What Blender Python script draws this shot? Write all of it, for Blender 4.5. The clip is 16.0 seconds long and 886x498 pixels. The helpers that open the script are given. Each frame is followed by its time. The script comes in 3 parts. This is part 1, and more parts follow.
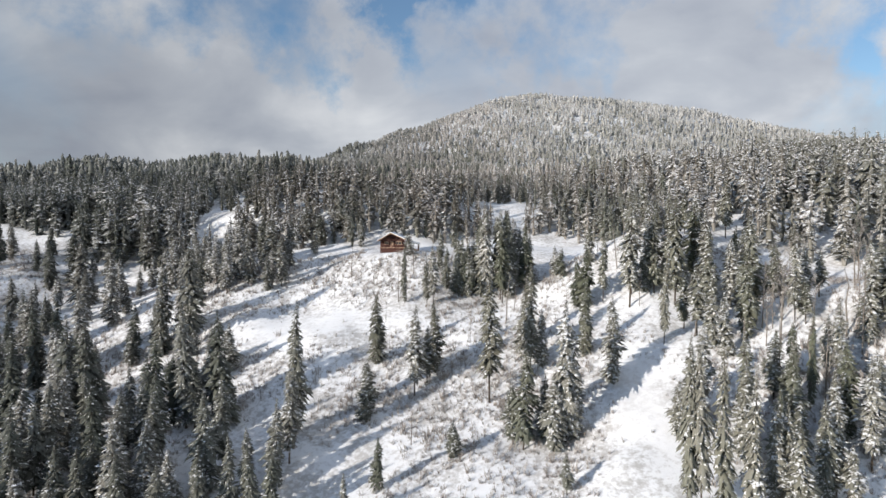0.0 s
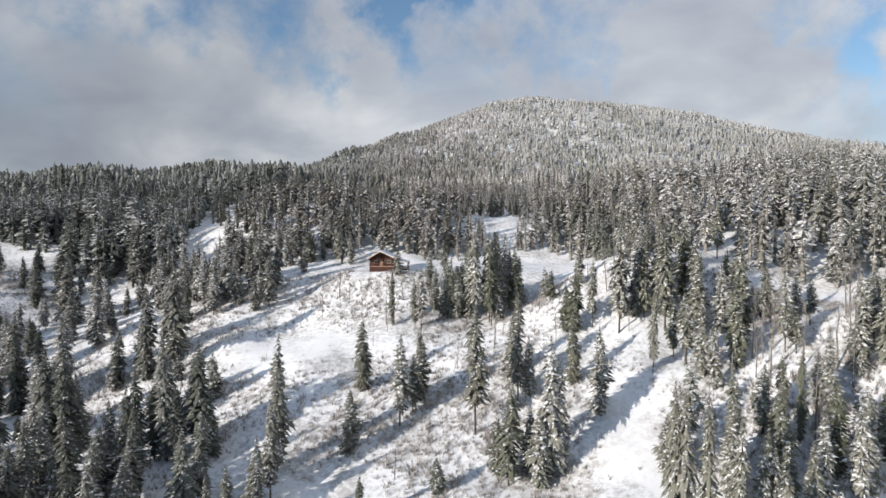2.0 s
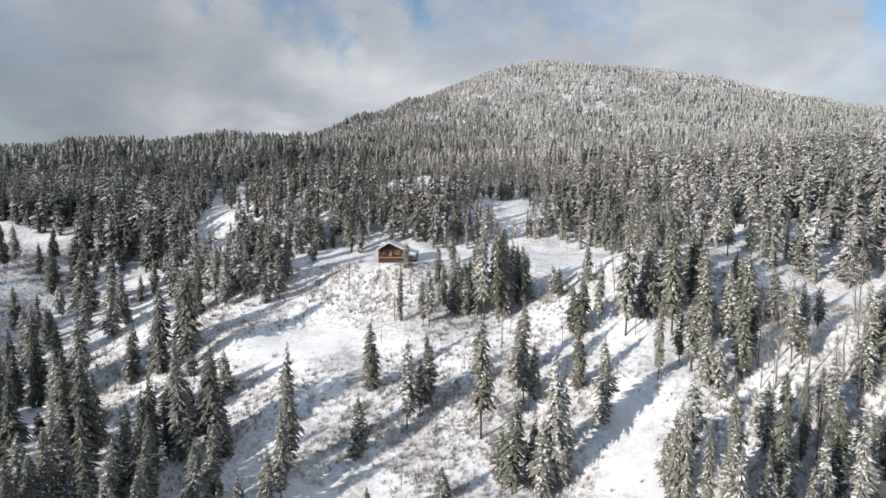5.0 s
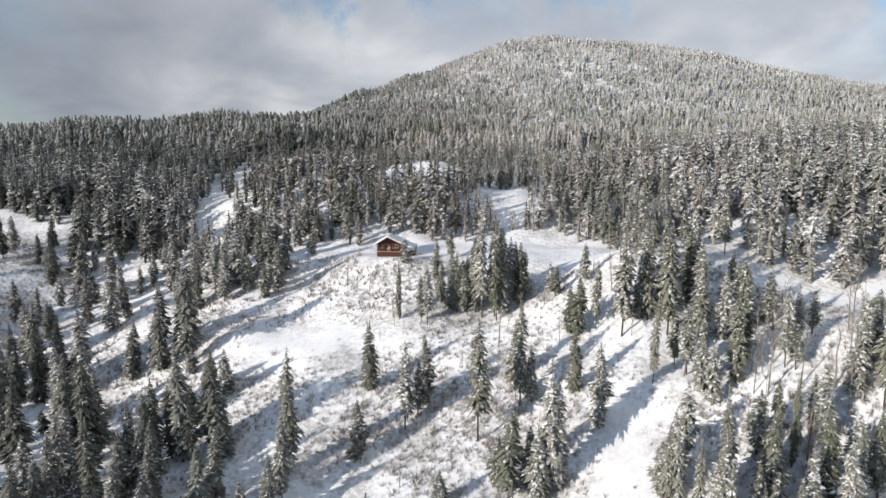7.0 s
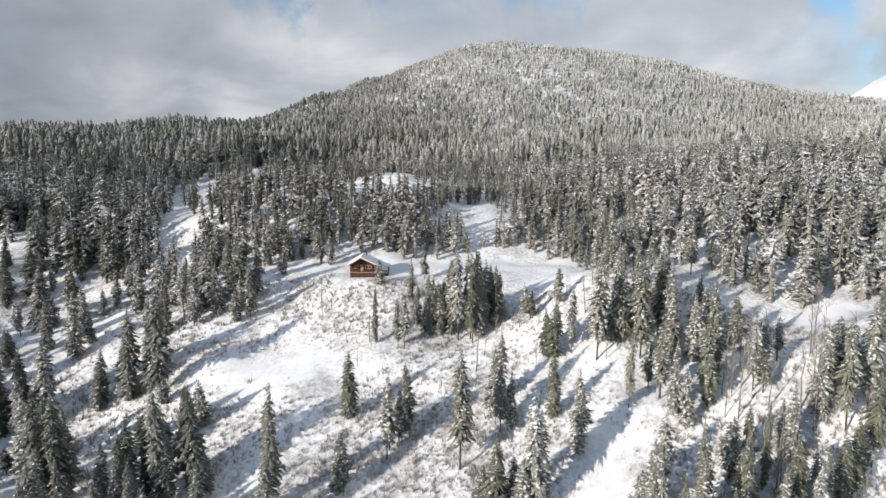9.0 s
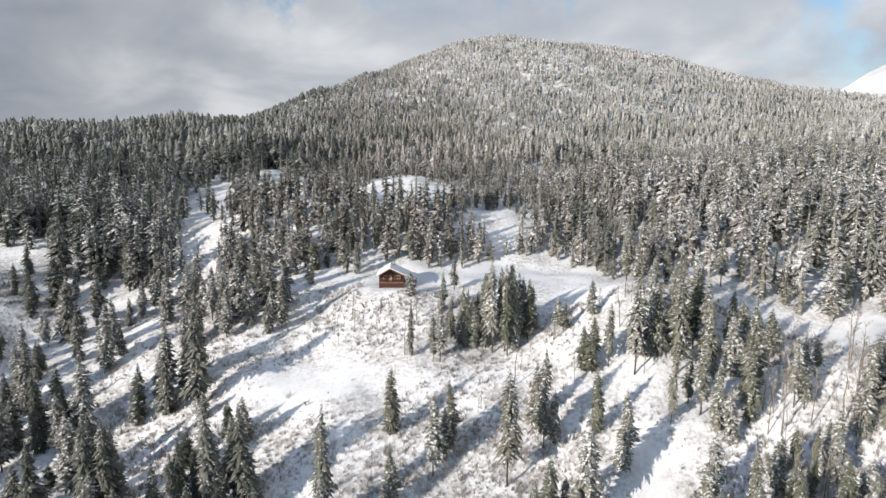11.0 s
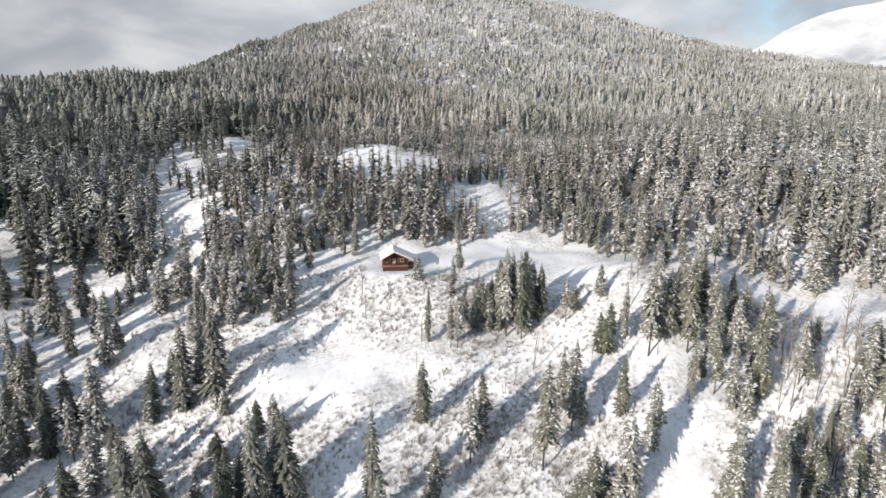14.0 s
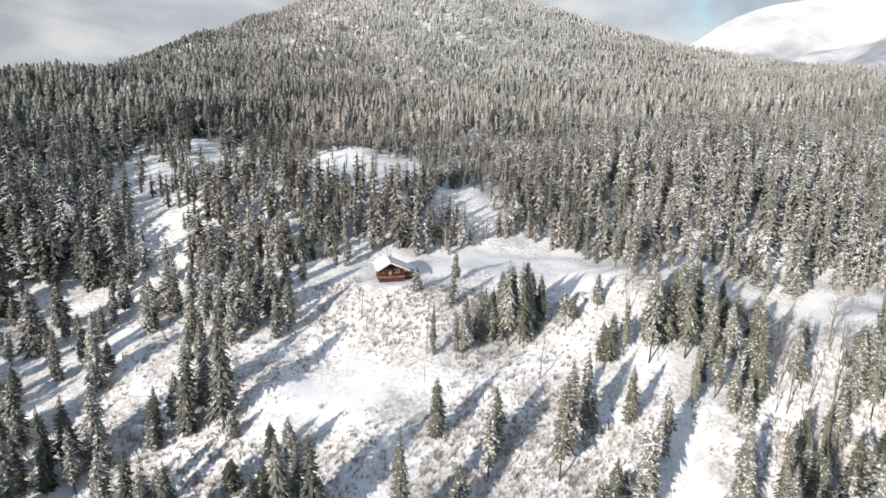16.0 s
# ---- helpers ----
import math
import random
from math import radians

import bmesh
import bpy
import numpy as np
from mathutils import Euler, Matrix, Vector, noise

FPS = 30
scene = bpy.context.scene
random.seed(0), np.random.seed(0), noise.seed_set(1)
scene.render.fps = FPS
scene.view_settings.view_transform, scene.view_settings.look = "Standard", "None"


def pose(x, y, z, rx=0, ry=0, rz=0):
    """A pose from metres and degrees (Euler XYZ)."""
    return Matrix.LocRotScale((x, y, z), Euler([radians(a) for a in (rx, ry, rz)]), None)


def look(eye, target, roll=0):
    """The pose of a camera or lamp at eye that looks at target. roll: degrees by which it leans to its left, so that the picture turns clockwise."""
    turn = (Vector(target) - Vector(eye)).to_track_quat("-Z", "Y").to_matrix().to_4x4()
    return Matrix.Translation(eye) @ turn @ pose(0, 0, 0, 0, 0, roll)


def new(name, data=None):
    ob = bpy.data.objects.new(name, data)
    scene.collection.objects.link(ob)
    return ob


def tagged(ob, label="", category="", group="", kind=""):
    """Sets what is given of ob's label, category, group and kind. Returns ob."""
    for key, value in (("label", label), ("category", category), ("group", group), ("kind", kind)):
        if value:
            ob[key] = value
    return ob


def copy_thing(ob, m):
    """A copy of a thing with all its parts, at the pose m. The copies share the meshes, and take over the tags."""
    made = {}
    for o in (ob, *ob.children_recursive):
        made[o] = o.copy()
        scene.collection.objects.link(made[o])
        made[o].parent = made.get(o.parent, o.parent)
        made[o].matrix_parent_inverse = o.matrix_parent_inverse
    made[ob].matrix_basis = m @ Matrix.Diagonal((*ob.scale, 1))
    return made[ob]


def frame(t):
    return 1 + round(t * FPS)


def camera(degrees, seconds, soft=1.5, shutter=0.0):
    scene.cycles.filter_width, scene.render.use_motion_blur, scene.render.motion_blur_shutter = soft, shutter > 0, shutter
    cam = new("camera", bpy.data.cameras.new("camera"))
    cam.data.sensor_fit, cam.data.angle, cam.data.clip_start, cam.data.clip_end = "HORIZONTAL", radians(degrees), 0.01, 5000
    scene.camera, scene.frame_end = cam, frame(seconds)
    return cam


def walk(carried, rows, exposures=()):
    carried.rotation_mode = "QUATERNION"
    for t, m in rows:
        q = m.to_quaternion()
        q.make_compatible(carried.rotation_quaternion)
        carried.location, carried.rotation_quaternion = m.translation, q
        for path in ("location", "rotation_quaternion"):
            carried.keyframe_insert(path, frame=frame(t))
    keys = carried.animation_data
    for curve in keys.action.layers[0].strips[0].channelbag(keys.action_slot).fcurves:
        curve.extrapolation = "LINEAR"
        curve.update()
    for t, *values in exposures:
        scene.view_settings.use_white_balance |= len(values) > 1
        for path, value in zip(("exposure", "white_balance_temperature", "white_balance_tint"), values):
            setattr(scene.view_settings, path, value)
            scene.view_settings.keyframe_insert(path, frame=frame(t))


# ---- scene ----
cam = camera(71.7, 16.0)
METRES, EYE, TILT, LEAN, TURN = 100.0, 9.0, -2.0, 0.0, 0.0
ROWS = [
    (0.0, 0.0, 0.0, 0.0, 0.0, 0.0, -0.0),
    (0.5, 0.0102, 0.0106, 0.0141, -0.06, 0.01, 0.04),
    (1.0, 0.0188, 0.0175, 0.0303, -0.11, 0.02, 0.09),
    (1.5, 0.026, 0.0214, 0.0481, -0.13, 0.04, 0.1),
    (2.0, 0.0317, 0.0234, 0.0665, -0.14, 0.05, 0.1),
    (2.5, 0.0358, 0.0244, 0.0847, -0.14, -0.01, 0.08),
    (3.0, 0.0382, 0.0248, 0.1026, -0.13, -0.61, 0.05),
    (3.5, 0.04, 0.025, 0.1216, -0.03, -1.43, 0.01),
    (4.0, 0.0419, 0.0254, 0.1403, 0.66, -2.15, -0.02),
    (4.5, 0.0434, 0.0255, 0.1588, 0.98, -2.8, -0.05),
    (7.0, 0.0468, 0.0263, 0.252, 0.93, -6.0, -0.21),
    (7.5, 0.044, 0.0254, 0.2701, -0.7, -5.98, -0.23),
    (8.0, 0.0322, 0.0244, 0.2891, -1.88, -5.98, -0.23),
    (8.5, 0.0141, 0.0239, 0.3077, -2.59, -5.97, -0.25),
    (9.0, -0.0101, 0.0239, 0.3264, -3.01, -5.96, -0.25),
    (11.5, -0.1883, 0.0325, 0.4142, -4.43, -7.52, -0.35),
    (12.0, -0.2315, 0.037, 0.4319, -6.3, -9.28, -0.39),
    (12.5, -0.2749, 0.0434, 0.4504, -8.17, -10.96, -0.42),
    (13.0, -0.3195, 0.0516, 0.47, -9.25, -11.04, -0.43),
    (13.5, -0.3655, 0.0607, 0.4878, -9.86, -11.06, -0.46),
    (14.0, -0.4092, 0.0705, 0.5052, -10.17, -11.13, -0.48),
    (14.5, -0.4533, 0.081, 0.5232, -10.42, -11.26, -0.52),
    (15.0, -0.4966, 0.0921, 0.5406, -11.63, -11.4, -0.52),
    (15.5, -0.5404, 0.1042, 0.5583, -13.53, -11.55, -0.56),
    (16.0, -0.5859, 0.1177, 0.5758, -15.23, -11.97, -0.59),
]
walk(cam, [(t, pose(0, 0, EYE, TILT, LEAN, TURN) @ pose(METRES * x, METRES * y, METRES * z, 90 + pitch, roll, yaw)) for t, x, y, z, yaw, pitch, roll in ROWS],
     [(0.0, 0.22, 6600, 9), (8.0, 0.27, 6660, 9), (16.0, 0.33, 6800, 9)])

# ---- light ----
SUN_FROM, SUN_HEIGHT = 235.0, 16.5  # degrees clockwise from +y; degrees above the horizon


def nodes_of(tree):
    tree.nodes.clear()

    def node(kind, **settings):
        n = tree.nodes.new(kind)
        for key, value in settings.items():
            if key == "operation":
                n.operation = value
            elif key == "blend_type":
                n.blend_type = value
            elif key == "data_type":
                n.data_type = value
            else:
                n.inputs[key].default_value = value
        return n

    def link(a, b):
        tree.links.new(a, b)

    return node, link


def ramp_node(node, stops):
    n = node("ShaderNodeValToRGB")
    n.color_ramp.elements[0].position, n.color_ramp.elements[0].color = stops[0][0], (*stops[0][1], 1)
    n.color_ramp.elements[1].position, n.color_ramp.elements[1].color = stops[-1][0], (*stops[-1][1], 1)
    for where, colour in stops[1:-1]:
        n.color_ramp.elements.new(where).color = (*colour, 1)
    return n


def grey(v):
    return (v, v, v)


OPENINGS = [(-31, 21, 0.16, 0.30), (-21, 21, 0.13, 0.28), (-11, 20.5, 0.14, 0.26), (-1.5, 17, 0.13, 0.36), (6, 22.5, 0.16, 0.3), (17, 21.5, 0.16, 0.3), (33, 18, 0.18, 0.36), (36, 11.5, 0.13, 0.3),
            (34.5, 6.0, 0.2, 0.2), (-15, 10, 0.3, -0.2), (235, 30, 1.5, 0.6)]  # azimuth, height, width, depth


def make_world():
    world = bpy.data.worlds.new("sky")
    scene.world = world
    world.use_nodes = True
    node, link = nodes_of(world.node_tree)
    sky = node("ShaderNodeTexSky")
    sky.sky_type, sky.sun_disc = "NISHITA", False
    sky.ozone_density, sky.dust_density = 3.0, 0.3
    sky.sun_elevation, sky.sun_rotation = radians(SUN_HEIGHT), radians(SUN_FROM)
    blue = node("ShaderNodeVectorMath", operation="SCALE")
    blue.inputs["Scale"].default_value = 0.115
    link(sky.outputs[0], blue.inputs[0])
    where = node("ShaderNodeTexCoord")
    split = node("ShaderNodeSeparateXYZ")
    link(where.outputs["Generated"], split.inputs[0])
    # the direction laid onto a flat cloud layer
    lift = node("ShaderNodeMath", operation="ADD")
    lift.inputs[1].default_value = 0.42
    link(split.outputs["Z"], lift.inputs[0])
    flat = node("ShaderNodeVectorMath", operation="DIVIDE")
    spread = node("ShaderNodeCombineXYZ")
    for k in range(3):
        link(lift.outputs[0], spread.inputs[k])
    link(where.outputs["Generated"], flat.inputs[0])
    link(spread.outputs[0], flat.inputs[1])
    big = node("ShaderNodeTexNoise", Scale=0.9, Detail=6.0, Roughness=0.5, Distortion=0.2)
    soft = node("ShaderNodeTexNoise", Scale=2.6, Detail=6.0, Roughness=0.5, Distortion=0.3)
    shift = node("ShaderNodeVectorMath", operation="ADD")
    shift.inputs[1].default_value = (3.1, 0.7, 2.4)
    link(flat.outputs[0], shift.inputs[0])
    link(shift.outputs[0], big.inputs["Vector"])
    link(shift.outputs[0], soft.inputs["Vector"])
    # ragged openings in the cloud layer
    edge = node("ShaderNodeTexNoise", Scale=4.0, Detail=8.0, Roughness=0.62)
    link(where.outputs["Generated"], edge.inputs["Vector"])
    wobble = node("ShaderNodeVectorMath", operation="SCALE")
    wobble.inputs["Scale"].default_value = 0.6
    link(edge.outputs["Color"], wobble.inputs[0])
    bent = node("ShaderNodeVectorMath", operation="ADD")
    link(where.outputs["Generated"], bent.inputs[0])
    link(wobble.outputs[0], bent.inputs[1])
    level = big.outputs["Fac"]
    for az, el, size, depth in OPENINGS:
        d = node("ShaderNodeVectorMath", operation="DISTANCE")
        ca = math.cos(radians(el))
        d.inputs[1].default_value = (math.sin(radians(az)) * ca + 0.30, math.cos(radians(az)) * ca + 0.30, math.sin(radians(el)) + 0.30)
        link(bent.outputs[0], d.inputs[0])
        hole = node("ShaderNodeMapRange")
        hole.interpolation_type = "SMOOTHSTEP"
        hole.inputs["From Min"].default_value, hole.inputs["From Max"].default_value = 0.0, size
        hole.inputs["To Min"].default_value, hole.inputs["To Max"].default_value = depth, 0.0
        link(d.outputs["Value"], hole.inputs["Value"])
        less = node("ShaderNodeMath", operation="SUBTRACT")
        link(level, less.inputs[0])
        link(hole.outputs[0], less.inputs[1])
        level = less.outputs[0]
    cover = ramp_node(node, [(0.20, grey(0)), (0.48, grey(1))])
    link(level, cover.inputs[0])
    cloud = ramp_node(node, [(0.30, (0.33, 0.365, 0.44)), (0.50, (0.44, 0.475, 0.54)), (0.70, (0.65, 0.675, 0.72))])
    link(soft.outputs["Fac"], cloud.inputs[0])
    mixed = node("ShaderNodeMix", data_type="RGBA")
    link(cover.outputs[0], mixed.inputs[0])
    link(blue.outputs[0], mixed.inputs[6])
    # the layer is thicker and greyer to the west
    west = node("ShaderNodeMapRange")
    west.interpolation_type = "SMOOTHSTEP"
    for name, v in (("From Min", -0.75), ("From Max", 0.2), ("To Min", 0.66), ("To Max", 1.0)):
        west.inputs[name].default_value = v
    link(split.outputs["X"], west.inputs["Value"])
    dim = node("ShaderNodeVectorMath", operation="SCALE")
    link(cloud.outputs[0], dim.inputs[0])
    link(west.outputs[0], dim.inputs["Scale"])
    link(dim.outputs[0], mixed.inputs[7])
    back = node("ShaderNodeBackground", Strength=1.0)
    link(mixed.outputs[2], back.inputs[0])
    out = node("ShaderNodeOutputWorld")
    link(back.outputs[0], out.inputs[0])


make_world()
lamp = bpy.data.lights.new("sun", "SUN")
lamp.energy, lamp.angle, lamp.color = 4.4, radians(0.6), (1.0, 0.925, 0.85)
away = Vector((math.sin(radians(SUN_FROM)) * math.cos(radians(SUN_HEIGHT)),
               math.cos(radians(SUN_FROM)) * math.cos(radians(SUN_HEIGHT)), math.sin(radians(SUN_HEIGHT))))
new("sun", lamp).matrix_world = look(away * 900, (0, 0, 0))


# ---- materials ----
def material(name, roughness=0.8, metallic=0.0):
    m = bpy.data.materials.new(name)
    m.use_nodes = True
    node, link = nodes_of(m.node_tree)
    shader = node("ShaderNodeBsdfPrincipled", Roughness=roughness, Metallic=metallic)
    shader.inputs["Specular IOR Level"].default_value = 0.25
    out = node("ShaderNodeOutputMaterial")
    link(shader.outputs[0], out.inputs[0])
    return m, node, link, shader


def noise_at(node, link, place, scale, detail=4.0, rough=0.55):
    n = node("ShaderNodeTexNoise", Scale=scale, Detail=detail, Roughness=rough)
    link(place, n.inputs["Vector"])
    return n.outputs["Fac"]


def math_node(node, link, operation, a, b=None, clamp=False):
    n = node("ShaderNodeMath", operation=operation)
    n.use_clamp = clamp
    for k, v in enumerate((a, b)):
        if v is None:
            continue
        if isinstance(v, (int, float)):
            n.inputs[k].default_value = v
        else:
            link(v, n.inputs[k])
    return n.outputs[0]


def mix_node(node, link, factor, a, b):
    n = node("ShaderNodeMix", data_type="RGBA")
    for socket, v in ((n.inputs[0], factor), (n.inputs[6], a), (n.inputs[7], b)):
        if isinstance(v, tuple):
            socket.default_value = (*v, 1)
        elif isinstance(v, (int, float)):
            socket.default_value = v
        else:
            link(v, socket)
    return n.outputs[2]


def smooth(node, link, value, low, high):
    n = node("ShaderNodeMapRange")
    n.interpolation_type = "SMOOTHSTEP"
    n.inputs["From Min"].default_value, n.inputs["From Max"].default_value = low, high
    link(value, n.inputs["Value"])
    return n.outputs["Result"]


def relief(node, link, shader, height, distance, strength=1.0):
    b = node("ShaderNodeBump", Distance=distance, Strength=strength)
    link(height, b.inputs["Height"])
    link(b.outputs[0], shader.inputs["Normal"])


SNOW = (0.86, 0.87, 0.89)


def make_snow_ground():
    m, node, link, shader = material("snow_ground", 0.75)
    geo = node("ShaderNodeNewGeometry")
    place = geo.outputs["Position"]
    stems = noise_at(node, link, place, 0.8, 4.0, 0.68)    # dry stems and grass that poke through
    patches = noise_at(node, link, place, 0.07, 4.0, 0.6)  # where the cover is thin
    fine = noise_at(node, link, place, 2.6, 3.0, 0.6)
    thin = smooth(node, link, patches, 0.38, 0.60)
    level = math_node(node, link, "ADD", stems, math_node(node, link, "MULTIPLY", thin, 0.19))
    split = node("ShaderNodeSeparateXYZ")
    link(geo.outputs["Normal"], split.inputs[0])
    slope = math_node(node, link, "SUBTRACT", 1.0, split.outputs["Z"])
    level = math_node(node, link, "ADD", level, math_node(node, link, "MULTIPLY", smooth(node, link, slope, 0.015, 0.07), 0.07))
    bare = smooth(node, link, level, 0.54, 0.86)
    # deep even drifts on the meadow, along the bench and on the clearing to the east
    for centre, reach in (((-43.0, 184.0, 0.0), (33.0, 15.0, 1e5)), ((22.0, 240.0, 0.0), (62.0, 20.0, 1e5)), ((118.0, 176.0, 0.0), (26.0, 10.0, 1e5)), ((43.0, 133.0, 0.0), (11.0, 22.0, 1e5)), ((82.0, 151.0, 0.0), (14.0, 12.0, 1e5)), ((-112.0, 220.0, 0.0), (26.0, 12.0, 1e5)), ((-17.0, 350.0, 0.0), (50.0, 60.0, 1e5))):
        off = node("ShaderNodeVectorMath", operation="SUBTRACT")
        link(place, off.inputs[0])
        off.inputs[1].default_value = centre
        near = node("ShaderNodeVectorMath", operation="DIVIDE")
        link(off.outputs[0], near.inputs[0])
        near.inputs[1].default_value = reach
        size = node("ShaderNodeVectorMath", operation="LENGTH")
        link(near.outputs[0], size.inputs[0])
        ragged = math_node(node, link, "ADD", size.outputs["Value"], math_node(node, link, "MULTIPLY", patches, 1.5))
        bare = math_node(node, link, "MULTIPLY", bare, math_node(node, link, "ADD", 0.34, smooth(node, link, ragged, 0.9, 2.0), True))
    soil = mix_node(node, link, fine, (0.22, 0.205, 0.19), (0.50, 0.485, 0.465))
    white = mix_node(node, link, noise_at(node, link, place, 0.15, 3.0), (0.82, 0.835, 0.86), SNOW)
    link(mix_node(node, link, math_node(node, link, "MULTIPLY", bare, 0.72), white, soil), shader.inputs["Base Color"])
    relief(node, link, shader, math_node(node, link, "ADD", math_node(node, link, "MULTIPLY", fine, 0.4), stems), 0.35, 0.22)
    return m


def make_needles(name, joined):
    """Needles under snow and rime, with haze painted in; joined: a forest in one mesh, whose trees differ by the
    attribute variety.
    """
    m, node, link, shader = material(name, 0.7)
    geo = node("ShaderNodeNewGeometry")
    place = geo.outputs["Position"]
    split = node("ShaderNodeSeparateXYZ")
    link(geo.outputs["Normal"], split.inputs[0])
    where = node("ShaderNodeSeparateXYZ")
    link(place, where.inputs[0])
    if joined:
        own = node("ShaderNodeAttribute")
        own.attribute_name = "variety"
        variety = own.outputs["Fac"]
    else:
        variety = node("ShaderNodeObjectInfo").outputs["Random"]
    level = node("ShaderNodeVectorMath", operation="MULTIPLY")
    level.inputs[1].default_value = (1.0, 1.0, 2.3)
    link(place, level.inputs[0])
    clump = noise_at(node, link, level.outputs[0], 0.75 if joined else 0.9, 2.8, 0.58)   # snow lies along the boughs in flat lumps
    sprig = noise_at(node, link, place, 3.4, 2.0, 0.6)
    tint = noise_at(node, link, place, 0.011, 3.0, 0.6)
    frost_haze = smooth(node, link, where.outputs["Z"], 50.0, 290.0)   # rime thickens towards the summit, and haze is painted in with it
    far = smooth(node, link, where.outputs["Y"], 320.0, 620.0)  # the higher forest is rimed all over, its distance haze put into the same grey
    east = smooth(node, link, where.outputs["X"], *((-130.0, 280.0) if joined else (-130.0, 110.0)))  # more snow flecks to the east, and bright haze painted as paler needles

    def sum_of(first, *terms):
        for value, middle, weight in terms:
            first = math_node(node, link, "ADD", first, math_node(node, link, "MULTIPLY", math_node(node, link, "SUBTRACT", value, middle), weight))
        return first

    up = math_node(node, link, "MULTIPLY", split.outputs["Z"], 0.75)
    load = sum_of(up, (clump, 0.5, 2.6 if joined else 3.4), (sprig, 0.5, 1.9 if joined else 1.5), (variety, 0.4, 0.35), (frost_haze, 0.0, 0.1), (tint, 0.5, 0.9), (east, 0.3 if joined else 0.6, 0.2 if joined else 0.15))
    snow = smooth(node, link, load, *((0.84, 1.06) if joined else (0.90, 1.04)))
    # cloud shade painted into the green: duller and bluer to the west
    green = mix_node(node, link, sprig, (0.036, 0.040, 0.033), mix_node(node, link, east, (0.122, 0.134, 0.114), (0.158, 0.172, 0.096)))
    brown = math_node(node, link, "ADD", tint, math_node(node, link, "MULTIPLY", variety, 0.22))
    green = mix_node(node, link, math_node(node, link, "MULTIPLY", smooth(node, link, brown, 0.44, 0.68), math_node(node, link, "MULTIPLY", smooth(node, link, where.outputs["X"], -190.0, 0.0), math_node(node, link, "SUBTRACT", 0.75, math_node(node, link, "MULTIPLY", smooth(node, link, where.outputs["X"], 50.0, 200.0), 0.5))) if joined else 0.28), green, (0.172, 0.140, 0.112))
    # rime tone, which also carries the painted haze of summit, distance and east
    rime = sum_of(variety, (variety, 0.0, -0.72), (frost_haze, 0.0, 0.32), (far, 0.0, 0.12), (math_node(node, link, "MULTIPLY", math_node(node, link, "SUBTRACT", tint, 0.5), far), 0.0, 0.9), (east, 0.1, 0.32 if joined else 0.10))
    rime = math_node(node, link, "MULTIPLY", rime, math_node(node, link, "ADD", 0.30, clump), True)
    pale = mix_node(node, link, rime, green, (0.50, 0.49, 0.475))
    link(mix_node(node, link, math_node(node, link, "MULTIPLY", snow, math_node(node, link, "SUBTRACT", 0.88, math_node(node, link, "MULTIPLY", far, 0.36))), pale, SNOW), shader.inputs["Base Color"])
    return m


def make_bark(name, dark, light, snow=0.25):
    m, node, link, shader = material(name, 0.85)
    geo = node("ShaderNodeNewGeometry")
    place = geo.outputs["Position"]
    grain = noise_at(node, link, place, 3.0, 5.0, 0.7)
    cap = smooth(node, link, noise_at(node, link, place, 1.1, 3.0, 0.6), 0.55, 0.72)
    tone = mix_node(node, link, grain, dark, light)
    link(mix_node(node, link, math_node(node, link, "MULTIPLY", cap, snow), tone, SNOW), shader.inputs["Base Color"])
    relief(node, link, shader, grain, 0.05)
    return m


def make_boards(name, dark, light):
    m, node, link, shader = material(name, 0.7)
    coord = node("ShaderNodeTexCoord")
    stretch = node("ShaderNodeVectorMath", operation="MULTIPLY")
    stretch.inputs[1].default_value = (0.6, 0.6, 6.0)
    link(coord.outputs["Object"], stretch.inputs[0])
    grain = noise_at(node, link, stretch.outputs[0], 1.5, 5.0, 0.6)
    stain = noise_at(node, link, coord.outputs["Object"], 0.7, 3.0)
    tone = mix_node(node, link, grain, dark, light)
    link(mix_node(node, link, math_node(node, link, "MULTIPLY", stain, 0.5), tone, dark), shader.inputs["Base Color"])
    relief(node, link, shader, grain, 0.03)
    return m


def make_snow_cap():
    m, node, link, shader = material("snow_cap", 0.7)
    geo = node("ShaderNodeNewGeometry")
    lumps = noise_at(node, link, geo.outputs["Position"], 0.8, 4.0)
    link(mix_node(node, link, lumps, (0.80, 0.82, 0.85), SNOW), shader.inputs["Base Color"])
    relief(node, link, shader, lumps, 0.2, 0.6)
    return m


